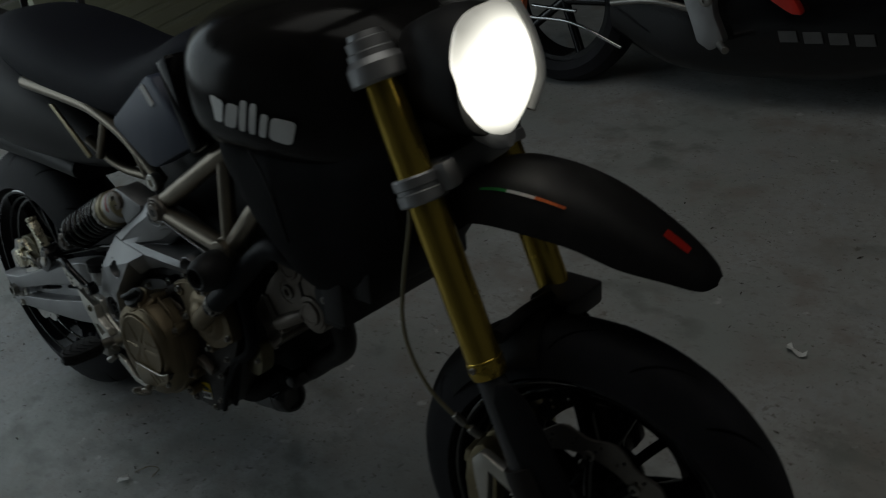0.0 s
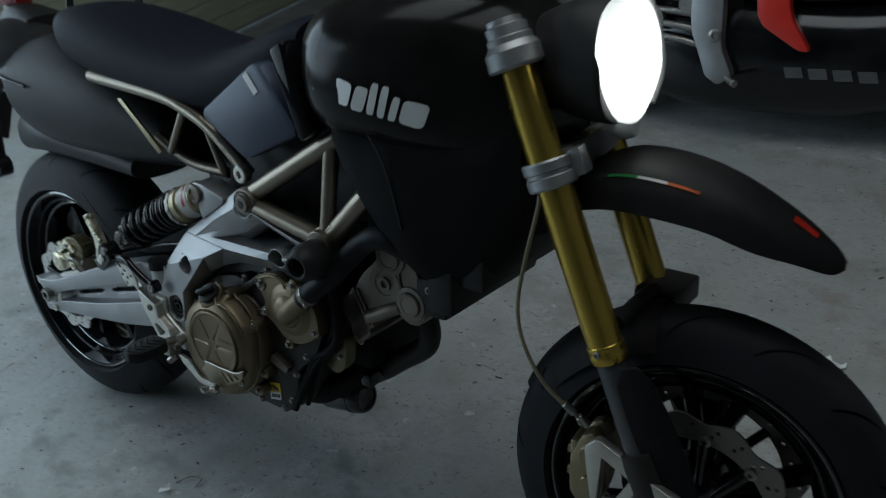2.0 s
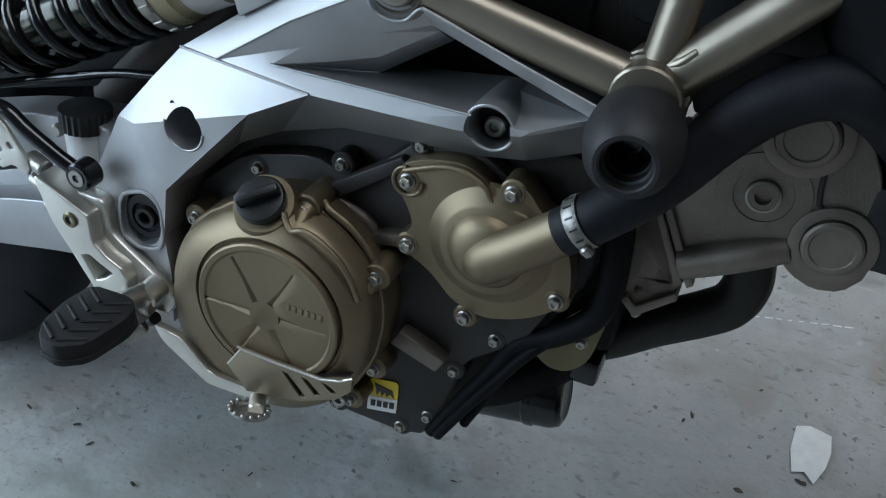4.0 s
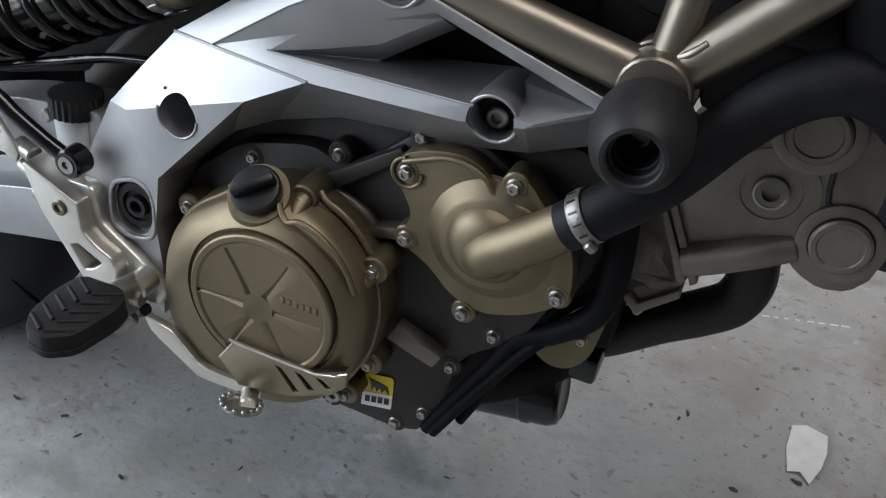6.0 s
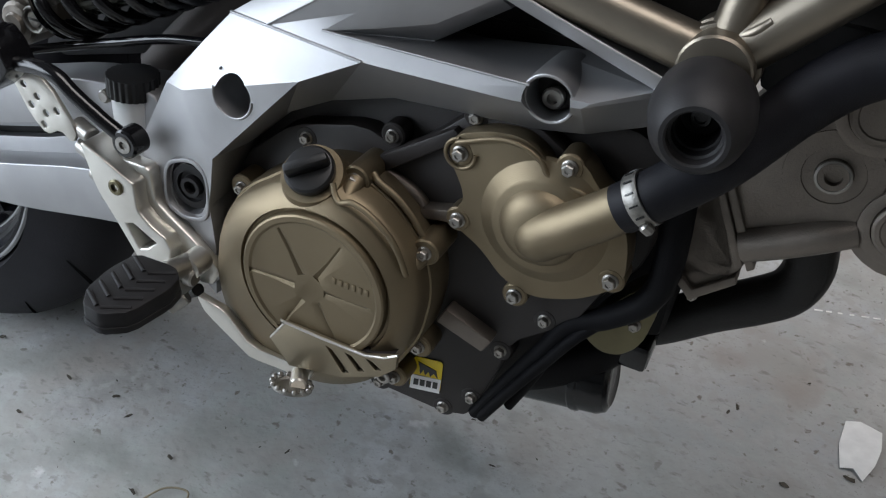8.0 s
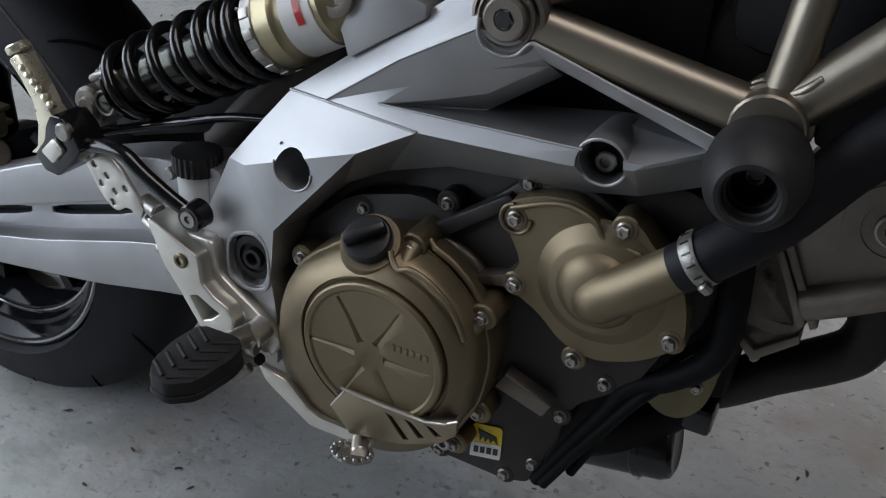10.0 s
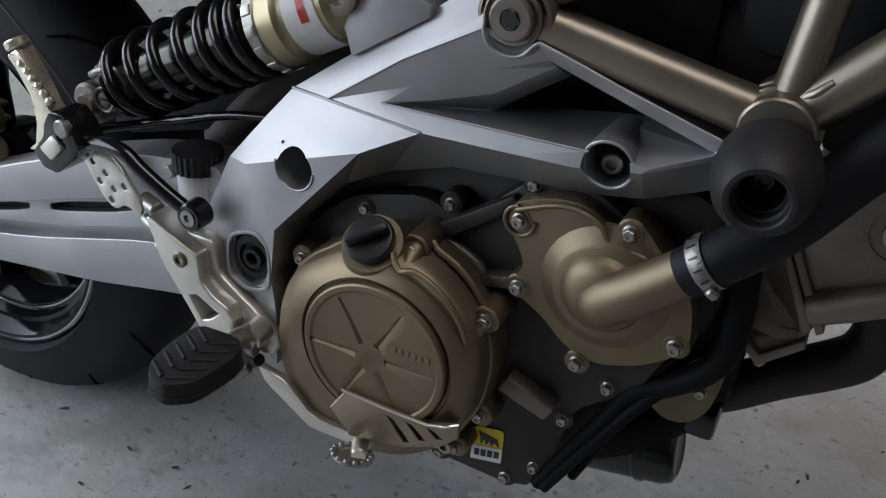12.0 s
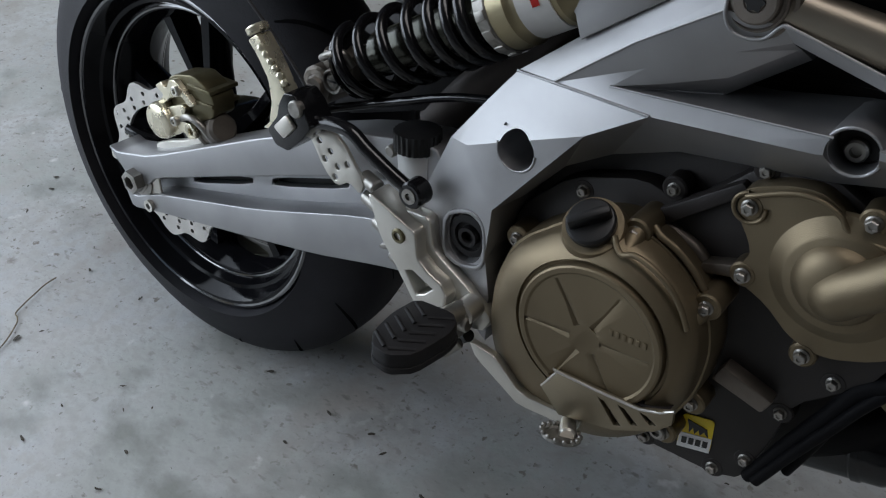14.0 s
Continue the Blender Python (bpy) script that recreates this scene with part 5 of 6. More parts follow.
part("head_rib", tube([(0.9625, -0.097, 0.4987), (0.9874, -0.099, 0.5117), (1.012, -0.098, 0.5248), (1.03, -0.093, 0.533)], (0.0135, 0.0115), 18), HEADGREY, head)
part("head_seam", tube([(1.036, -0.0985, 0.600), (1.040, -0.0985, 0.575), (1.052, -0.0985, 0.572)], 0.002, 6, 2), INKRECESS, head)
for k in range(2):
    o = 0.0085 * k
    part("head_flange", prism([(0.9285 + o, 0.5455), (0.9335 + o, 0.549), (0.968 + o, 0.484), (0.963 + o, 0.480)], -0.1035 + 0.001 * k, -0.09, 0.0012), HEADGREY, head)
part("spring_clip", tube([(0.936, -0.15, 0.60), (0.938, -0.156, 0.607), (0.945, -0.156, 0.61)], 0.0016, 6), STEEL, head)
barrel = part("barrel", prism([(0.892, 0.500), (0.904, 0.520), (0.929, 0.5463), (0.9375, 0.5395), (0.964, 0.4809), (0.9648, 0.4668), (0.9396, 0.4429), (0.926, 0.4552), (0.9155, 0.4703)], -0.098, 0.08, 0.004, seg=3), HEADGREY, bike, "grey cast cylinder barrel")
part("barrel_foot", prism([(0.9255, 0.452), (0.9385, 0.4395), (0.968, 0.4665), (0.9655, 0.4735), (0.938, 0.450), (0.929, 0.458)], -0.1025, 0.07, 0.0015), HEADGREY, barrel)
fix("bolt", BOLT, (0.9395, -0.096, 0.4415), barrel, 0.75)
# Bronze part in the darker olive; its shadow is in the colour.
pf = part("pump_flange", prism(rounded([(0.866, 0.386), (0.884, 0.3735), (0.9014, 0.3765), (0.9155, 0.394), (0.9205, 0.429), (0.9184, 0.4507), (0.8992, 0.4431), (0.8772, 0.4111)], 2, 0.22), -0.117, -0.09, 0.0025, seg=3), OLIVE, bike, "bronze lower engine flange")
fix("bolt", BOLT, (0.906, -0.117, 0.411), pf, 0.9)
part("exhaust_pipe", tube([(0.995, 0.02, 0.53), (1.008, 0.0, 0.490), (1.0165, -0.003, 0.459), (1.0185, -0.003, 0.438), (1.011, -0.003, 0.416), (0.990, -0.003, 0.397), (0.955, -0.003, 0.372), (0.912, -0.003, 0.338), (0.865, 0.01, 0.305)], 0.0212, 28), mat("black_exhaust_paint", (0.013, 0.0118, 0.0112), 0.55, 0.1, 0.3, 40, 0.3, 500), bike, "matt black exhaust header pipe")
part("oil_filter", lathe((0.795, -0.045, 0.270), (0.98, 0, 0.19), [(0, 0.030), (0.01, 0.033), (0.066, 0.033), (0.068, 0.0345), (0.074, 0.0345), (0.076, 0.033), (0.092, 0.033), (0.100, 0.030), (0.103, 0.024), (0.101, 0.020), (0.101, 0)], 40), GLOSSM, bike, "glossy black oil filter canister")
part("sump_bracket", block(0.893, 0.921, -0.062, 0.0, 0.322, 0.350, 0.005), GLOSSM, bike)
part("sump", loft([(0.56, 0.02, 0.30, 0.08, 0.025, 3), (0.66, 0.0, 0.285, 0.09, 0.04, 3), (0.78, 0.0, 0.285, 0.09, 0.045, 3), (0.86, 0.0, 0.31, 0.08, 0.035, 3), (0.90, 0.0, 0.34, 0.06, 0.03, 3)]), SHROUD, bike, "dark engine sump")
part("side_stand", tube([(0.62, 0.13, 0.27), (0.56, 0.22, 0.12), (0.52, 0.28, -0.04)], 0.013, 12), BLACKP, bike, "black side stand")
part("airbox", block(0.60, 0.86, -0.085, 0.10, 0.60, 0.84, 0.03), BLACKP, bike, "black plastic airbox")
part("battery_box", block(0.86, 1.16, -0.095, 0.12, 0.66, 0.92, 0.03), BLACKP, bike)
part("engine_core", block(0.80, 0.925, -0.06, 0.10, 0.36, 0.56, 0.01), SHROUD, bike, "dark inner engine casting")
# Added block: darkens the opening between the hose and the frame tube.
part("hose_backing", block(0.935, 1.11, -0.065, 0.12, 0.60, 0.70, 0.01), BLACKP, bike, "added black block that hides bright floor behind the hose")
part("rear_exhaust_pipe", tube([(0.405, -0.05, 0.470), (0.454, -0.06, 0.512), (0.499, -0.06, 0.556), (0.546, -0.06, 0.597), (0.59, -0.05, 0.64), (0.64, -0.02, 0.67)], 0.030, 20), mat("heat_browned_pipe", (0.035, 0.026, 0.022), 0.5, 0.4, 0.3, 30, 0.2, 500), bike, "brown heat-stained rear exhaust pipe")
part("inner_shock_cover", block(0.46, 0.72, -0.02, 0.10, 0.52, 0.70, 0.02), BLACKP, bike, "black inner cover behind the shock absorber")
part("rear_cylinder", block(0.60, 0.93, -0.07, 0.1, 0.56, 0.70, 0.02), DARKCASE, bike, "dark rear cylinder")

# bodywork
tank = part("fuel_tank", loft([(0.84, 0.01, 0.925, 0.10, 0.075, 2.6), (0.93, 0.01, 0.925, 0.180, 0.115, 2.8), (1.03, 0.01, 0.93, 0.188, 0.125, 3.0), (1.13, 0.015, 0.925, 0.165, 0.13, 3.0), (1.21, 0.02, 0.915, 0.125, 0.12, 2.8), (1.27, 0.025, 0.90, 0.075, 0.09, 2.5)], 40), GLOSS, bike, "glossy black fuel tank with pale lettering bars")
shroud = part("radiator_shroud", loft([(0.925, 0.01, 0.865, 0.135, 0.03, 3), (0.955, 0.01, 0.835, 0.158, 0.065, 3), (0.985, 0.012, 0.802, 0.164, 0.085, 3), (1.012, 0.013, 0.775, 0.165, 0.107, 3), (1.06, 0.015, 0.745, 0.165, 0.135, 3), (1.10, 0.018, 0.73, 0.16, 0.155, 3), (1.16, 0.02, 0.740, 0.142, 0.158, 3), (1.21, 0.025, 0.763, 0.13, 0.146, 3), (1.258, 0.028, 0.795, 0.11, 0.11, 3)], 36), SHROUD, bike, "matt black radiator shroud")
part("shroud_seam", tube([(1.02, -0.1525, 0.86), (1.06, -0.1515, 0.80), (1.085, -0.146, 0.70)], 0.0015, 8), INKRECESS, shroud)
part("radiator", block(1.10, 1.15, -0.11, 0.15, 0.55, 0.76, 0.008), BLACKP, bike, "black radiator core")
part("radiator_frame", block(1.155, 1.20, -0.095, 0.14, 0.60, 0.80, 0.006), BLACKP, bike)
part("radiator_bracket", block(1.07, 1.13, -0.10, 0.14, 0.535, 0.60, 0.006), BLACKP, bike)
fix("socket_bolt", SOCKET, (1.10, -0.100, 0.585), shroud, 1.2)


def logo():
    """Seven slanted plain bars for the maker's mark on the tank side."""
    widths = [0.036, 0.034, 0.020, 0.011, 0.011, 0.011, 0.036]
    x = 0.944
    for i, k in enumerate(widths):
        h = 0.050 if i in (3, 4) else 0.039
        pts = []
        for dx, dz in ((0, 0), (k, 0), (k + 0.015, h), (0.015, h)):
            pts.append((x + dx, 0.902 - (x + dx - 0.953) * 0.21 + dz))
        x += k + 0.0055
        b = prism(rounded(pts, 2, 0.14), 0, 0.001, 0.0)
        for v in b.verts:
            w = np.interp(v.co.x, (0.84, 0.93, 1.03, 1.13, 1.21), (0.10, 0.180, 0.1885, 0.166, 0.125))
            h = np.interp(v.co.x, (0.93, 1.03, 1.13), (0.115, 0.125, 0.13))
            v.co.y += 0.0085 - float(w) * (1 - abs((v.co.z - 0.927) / float(h)) ** 2.9) ** (1 / 2.9) - 0.0025
        part("logo_bar", b, WHITE, tank)


logo()
part("side_panel", prism(rounded([(0.633, 0.826), (0.795, 0.935), (0.883, 0.822), (0.745, 0.757)], 1, 0.08), -0.150, -0.110, 0.006), SIDEP, bike, "dark grey side panel below the seat")
part("tank_trim", prism([(0.840, 0.955), (0.872, 0.972), (0.925, 0.835), (0.895, 0.812)], -0.164, -0.12, 0.008), RIMBLACK, bike, "glossy black tank trim strip")
part("trim_label", prism([(0.762, 0.905), (0.772, 0.912), (0.796, 0.882), (0.786, 0.875)], -0.1525, -0.1505, 0), WHITE, bike, "small white label on the side panel")
part("seat", loft([(0.10, 0.0, 0.925, 0.085, 0.045, 2.6), (0.18, 0.0, 0.915, 0.118, 0.062, 2.8), (0.32, 0.0, 0.892, 0.132, 0.068, 2.8), (0.48, 0.0, 0.868, 0.132, 0.062, 2.8), (0.60, 0.0, 0.862, 0.130, 0.060, 2.8), (0.70, 0.0, 0.885, 0.125, 0.066, 2.8), (0.79, 0.0, 0.928, 0.115, 0.060, 2.6), (0.84, 0.0, 0.958, 0.10, 0.035, 2.6)], 36), SEATM, bike, "black vinyl motorcycle seat")
part("tail_cowl", loft([(-0.17, 0.0, 0.83, 0.07, 0.055, 2.6), (-0.10, 0.0, 0.80, 0.112, 0.10, 2.8), (0.02, 0.0, 0.785, 0.125, 0.125, 2.8), (0.2, 0.0, 0.765, 0.12, 0.11, 2.8), (0.35, 0.0, 0.735, 0.10, 0.075, 2.8), (0.47, 0.0, 0.705, 0.08, 0.03, 2.6)], 32), BLACKP, bike, "black plastic tail cowl")
part("cowl_crease", tube([(-0.145, -0.098, 0.815), (-0.08, -0.122, 0.812), (0.02, -0.1285, 0.805)], 0.0035, 8), GLOSS, bike)
MD = Vector((-0.90, -0.40, 0.12)).normalized()
mf = part("muffler", lathe((0.06, 0.0, 0.855), MD, [(0, 0.04), (0.08, 0.056), (0.185, 0.060), (0.195, 0.058), (0.197, 0.052), (0.190, 0.050), (0.190, 0)], 40), BLACKP, bike, "dark high-mounted muffler with grey end")
part("muffler_end", lathe(Vector((0.06, 0.0, 0.855)) + MD * 0.1905, MD, [(0, 0.0495), (0.003, 0.0485), (0.006, 0.040), (0.004, 0.030), (0.004, 0)], 40), HEADGREY, mf, "grey muffler end cap")
part("grab_handle", tube([(-0.135, 0.10, 0.90), (-0.13, 0.11, 0.985), (-0.06, 0.11, 1.0), (0.06, 0.11, 0.998), (0.125, 0.11, 0.985), (0.15, 0.10, 0.92)], 0.009, 12), BLACKP, bike, "black grab handle")
tl = part("tail_light", loft([(-0.265, 0.0, 0.955, 0.02, 0.012, 2.5), (-0.22, 0.0, 0.968, 0.026, 0.018, 2.5), (-0.18, 0.0, 0.970, 0.028, 0.020, 2.5), (-0.15, 0.0, 0.965, 0.02, 0.012, 2.5)]), DULLRED, bike, "dark red tail light lens")
part("lens_strip", loft([(-0.25, 0.0, 0.978, 0.015, 0.005, 2.5), (-0.21, 0.0, 0.992, 0.02, 0.006, 2.5), (-0.17, 0.0, 0.996, 0.02, 0.005, 2.5)]), GLASSY, tl, "clear upper lens strip")
part("tail_stalk", loft([(-0.23, 0.0, 0.90, 0.03, 0.04, 2.5), (-0.16, 0.0, 0.91, 0.05, 0.05, 2.5), (-0.05, 0.0, 0.91, 0.07, 0.03, 2.5)]), BLACKP, tl)
pl = part("plate_holder", join(moved(block(-0.004, 0.004, -0.065, 0.065, -0.060, 0.060, 0.004), pose(-0.36, -0.037, 0.680, -16, 4, 4)), tube([(-0.2, -0.02, 0.80), (-0.30, -0.03, 0.76), (-0.36, -0.03, 0.70)], 0.02, 12)), BLACKP, bike, "dark number plate holder seen from behind")
part("indicator", join(tube([(-0.345, -0.03, 0.66), (-0.344, -0.034, 0.60), (-0.343, -0.036, 0.55)], 0.013, 14), lathe((-0.343, -0.060, 0.545), (0, 1, 0), [(0, 0.012), (0.006, 0.026), (0.04, 0.026), (0.046, 0.012)], 28)), BLACKP, pl, "round black indicator on a stalk")
part("rear_fender", loft([(-0.18, 0.0, 0.66, 0.06, 0.05, 2.5), (-0.05, 0.0, 0.675, 0.09, 0.05, 2.5), (0.15, 0.0, 0.665, 0.09, 0.04, 2.5), (0.30, 0.0, 0.65, 0.085, 0.03, 2.5)]), BLACKP, bike, "black inner rear mudguard")

# front end
FX = Vector((-0.385, 0.02, 0.923)).normalized()
legs = {"r": Vector((1.408, -0.072, 0.540)), "l": Vector((1.376, 0.153, 0.550))}
for key, p in legs.items():
    lg = part("fork_leg", join(lathe(p, FX, [(0, 0.0255), (0.004, 0.0275), (0.026, 0.0275), (0.028, 0.0262), (0.05, 0.0265), (0.26, 0.0270), (0.272, 0.0270), (0.32, 0.0265), (0.48, 0.0262), (0.485, 0.02)], 40)), GOLD, bike, "gold anodised upside-down fork leg")
    part("dust_ring", join(lathe(p, FX, [(0.008, 0.0278), (0.012, 0.0286), (0.016, 0.0278)], 40), lathe(p, FX, [(0.022, 0.0278), (0.024, 0.0284), (0.027, 0.0278)], 40)), GOLD, lg)
    part("stanchion", lathe(p, -FX, [(-0.02, 0.0215), (0.17, 0.0215)], 30), DARKGREYCAST, lg, "inner fork tube with shade put into its dark grey")
    part("fork_guard", moved(prism(rounded([(0.012, -0.045), (0.040, -0.06), (0.070, -0.035), (0.076, 0.08), (0.062, 0.205), (0.012, 0.205), (0.006, 0.10)], 1, 0.25), -0.014, -0.006, 0.003), Matrix.Translation(p - FX * 0.21) @ pose(0, 0, 0, 0, -22.6, 8)), SHROUD, lg, "black fork guard")
    part("axle_foot", join(lathe(p - FX * 0.14, -FX, [(0, 0.030), (0.02, 0.031), (0.09, 0.028), (0.10, 0.02)], 28), lathe(p - FX * 0.235 + Vector((0.03, 0.03, 0)), (0, -1, 0), [(0, 0.025), (0.052, 0.025), (0.055, 0.022), (0.055, 0.013), (0.050, 0.012), (0.050, 0)], 32)), DARKCASE, lg)
    fix("socket_bolt", SOCKET, p + FX * 0.02 + Vector((0.0, -0.027, 0)), lg, 0.9)
mid = (legs["r"] + legs["l"]) / 2
tri = bmesh.new()
for key, p in legs.items():
    t1 = lathe(p, FX, [(0.266, 0.0272), (0.266, 0.035), (0.269, 0.037), (0.283, 0.037), (0.285, 0.0345), (0.290, 0.0345), (0.292, 0.037), (0.304, 0.037), (0.307, 0.035), (0.307, 0.0272)], 40, True)
    tri = join(tri, t1)
tri = join(tri, moved(block(-0.035, 0.03, -0.09, 0.09, -0.022, 0.022, 0.008), Matrix.Translation(mid + FX * 0.286) @ pose(0, 0, 0, 0, -22.6, 8)), moved(block(0.03, 0.052, -0.115, -0.085, -0.02, 0.02, 0.004), Matrix.Translation(mid + FX * 0.286) @ pose(0, 0, 0, 0, -22.6, 8)))
part("lower_triple_clamp", tri, CAST, bike, "silver cast lower fork clamp")
top = bmesh.new()
for key, p in legs.items():
    top = join(top, lathe(p, FX, [(0.440, 0.0265), (0.440, 0.040), (0.444, 0.043), (0.466, 0.043), (0.470, 0.040), (0.476, 0.036), (0.484, 0.036), (0.486, 0.033), (0.50, 0.033), (0.502, 0.028), (0.51, 0.027), (0.512, 0.012), (0.512, 0)], 40))
top = join(top, moved(block(-0.04, 0.035, -0.10, 0.10, -0.014, 0.014, 0.007), Matrix.Translation(mid + FX * 0.455) @ pose(0, 0, 0, 0, -22.6, 8)))
part("upper_triple_clamp", top, CAST, bike, "silver cast upper fork clamp")
part("handlebar", tube([mid + Vector((-0.14, -0.40, 0.60)), mid + Vector((-0.22, -0.25, 0.585)), mid + Vector((-0.20, -0.10, 0.54)), mid + Vector((-0.20, 0.10, 0.54)), mid + Vector((-0.22, 0.25, 0.585)), mid + Vector((-0.14, 0.40, 0.60))], 0.012, 14), BLACKP, bike, "black tapered handlebar")

FW = Matrix.Translation((1.509, 0.045, 0.297)) @ pose(0, 0, 0, 0, 0, 8)
front = wheel("front_wheel", 0.303, 0.114, 0.216, 0.095, 5, True, FW, "black cast front wheel with split spokes", 0.2)
for s in (-1, 1):
    wd = wave_disc("brake_disc", front, 0.158, 0.062 * s, 12, SHADEDISC, 0.122)
    part("disc_carrier", lathe((0, 0.055 * s, 0), (0, s, 0), [(0, 0.03), (0, 0.06), (0.008, 0.06), (0.008, 0.03)], 32, True), GLOSSM, front)
    for k in range(10):
        a = 2 * math.pi * k / 10
        part("disc_arm", tube([(0.05 * math.cos(a), 0.058 * s, 0.05 * math.sin(a)), (0.09 * math.cos(a + 0.12), 0.060 * s, 0.09 * math.sin(a + 0.12)), (0.126 * math.cos(a + 0.15), 0.061 * s, 0.126 * math.sin(a + 0.15))], 0.0085, 8, 3), GLOSSM, front)
    for k in range(10):
        a = 2 * math.pi * k / 10 + 0.15
        part("disc_button", lathe((0.126 * math.cos(a), 0.066 * s, 0.126 * math.sin(a)), (0, s, 0), [(0, 0.009), (0.002, 0.009), (0.003, 0.007), (0.003, 0.004), (0.001, 0.004), (0.001, 0)], 16), STEEL, front)


def brake_caliper(m, label):
    body = join(prism(rounded([(-0.045, -0.06), (0.03, -0.065), (0.045, -0.02), (0.04, 0.04), (0.015, 0.07), (-0.02, 0.06), (-0.05, 0.01)], 1, 0.2), -0.035, -0.004, 0.005), prism(rounded([(-0.045, -0.06), (0.03, -0.065), (0.045, -0.02), (0.04, 0.04), (0.015, 0.07), (-0.02, 0.06), (-0.05, 0.01)], 1, 0.2), 0.008, 0.030, 0.005), block(-0.05, -0.03, -0.03, 0.025, -0.045, 0.045, 0.004),
                cyl((-0.005, -0.03, 0.028), (-0.005, -0.042, 0.028), 0.016), cyl((-0.002, -0.03, -0.025), (-0.002, -0.042, -0.025), 0.016), cyl((-0.05, -0.015, 0.02), (-0.062, -0.015, 0.02), 0.008), cyl((-0.05, -0.015, -0.02), (-0.062, -0.015, -0.02), 0.008))
    for v in body.verts:
        v.co.x *= 0.62
    ob = part("front_brake_caliper", body, BRASS, bike, label)
    ob.matrix_basis = m
    part("bleed_nipple", cyl((-0.02, -0.015, 0.065), (-0.024, -0.015, 0.082), 0.004, seg=10), STEEL, ob)
    return ob


brake_caliper(Matrix.Translation((1.372, -0.035, 0.335)) @ pose(0, 0, 0, 0, 0, 8), "gold four-piston front brake caliper")
brake_caliper(Matrix.Translation((1.352, 0.105, 0.335)) @ pose(0, 0, 0, 0, 0, 8), "gold four-piston front brake caliper")
part("caliper_arm", prism(rounded([(1.385, 0.400), (1.405, 0.420), (1.45, 0.402), (1.50, 0.376), (1.571, 0.349), (1.585, 0.325), (1.572, 0.300), (1.51, 0.290), (1.407, 0.268), (1.390, 0.282), (1.40, 0.300), (1.39, 0.36)], 1, 0.12), -0.100, -0.084, 0.003,
     [[(1.415, 0.390), (1.462, 0.368), (1.432, 0.312), (1.408, 0.305)], [(1.476, 0.362), (1.520, 0.342), (1.525, 0.322), (1.452, 0.306)]]), SATIN, bike, "silver caliper mounting bracket with openings")
part("axle_end", lathe((1.545, -0.10, 0.318), (0, -1, 0), [(0, 0.026), (0.010, 0.026), (0.012, 0.023), (0.012, 0.014), (0.006, 0.013), (0.006, 0)], 32), SATIN, bike)
part("brake_hose", tube([(1.295, -0.085, 0.80), (1.292, -0.09, 0.755), (1.272, -0.09, 0.672), (1.260, -0.09, 0.597), (1.270, -0.09, 0.538), (1.302, -0.085, 0.478), (1.345, -0.075, 0.438), (1.368, -0.06, 0.412)], 0.0032, 10), BRAIDED, bike, "yellowed front brake hose")
part("hose_fitting", join(cyl((1.336, -0.076, 0.446), (1.352, -0.07, 0.430), 0.0065), cyl((1.356, -0.066, 0.424), (1.370, -0.058, 0.408), 0.007)), STEEL, bike)

# small guard over the front tyre
mg = bmesh.new()
rows = []
for i in range(15):
    a = radians(103 + 55 * i / 14)
    row = []
    for j in range(11):
        t = -1.0 + 2.0 * j / 10
        r = 0.311 - 0.05 * abs(t) ** 2.4
        wy = 0.070 * t * (1 - 0.45 * (i / 14) ** 2)
        row.append(mg.verts.new((r * math.cos(a), wy, r * math.sin(a))))
    rows.append(row)
for p, q in zip(rows, rows[1:]):
    for j in range(10):
        mg.faces.new((p[j], p[j + 1], q[j + 1], q[j]))
bmesh.ops.solidify(mg, geom=mg.faces[:], thickness=0.003)
ob = part("front_hugger", mg, BLACKP, bike, "black front hugger mudguard")
ob.matrix_basis = FW


part("hugger_bracket", block(1.365, 1.435, 0.085, 0.190, 0.548, 0.588, 0.006), BLACKP, bike, "black hugger bracket at the fork foot")
part("hugger_arm", tube([(1.40, -0.04, 0.585), (1.40, 0.03, 0.592), (1.395, 0.10, 0.585)], 0.012, 12), BLACKP, bike)


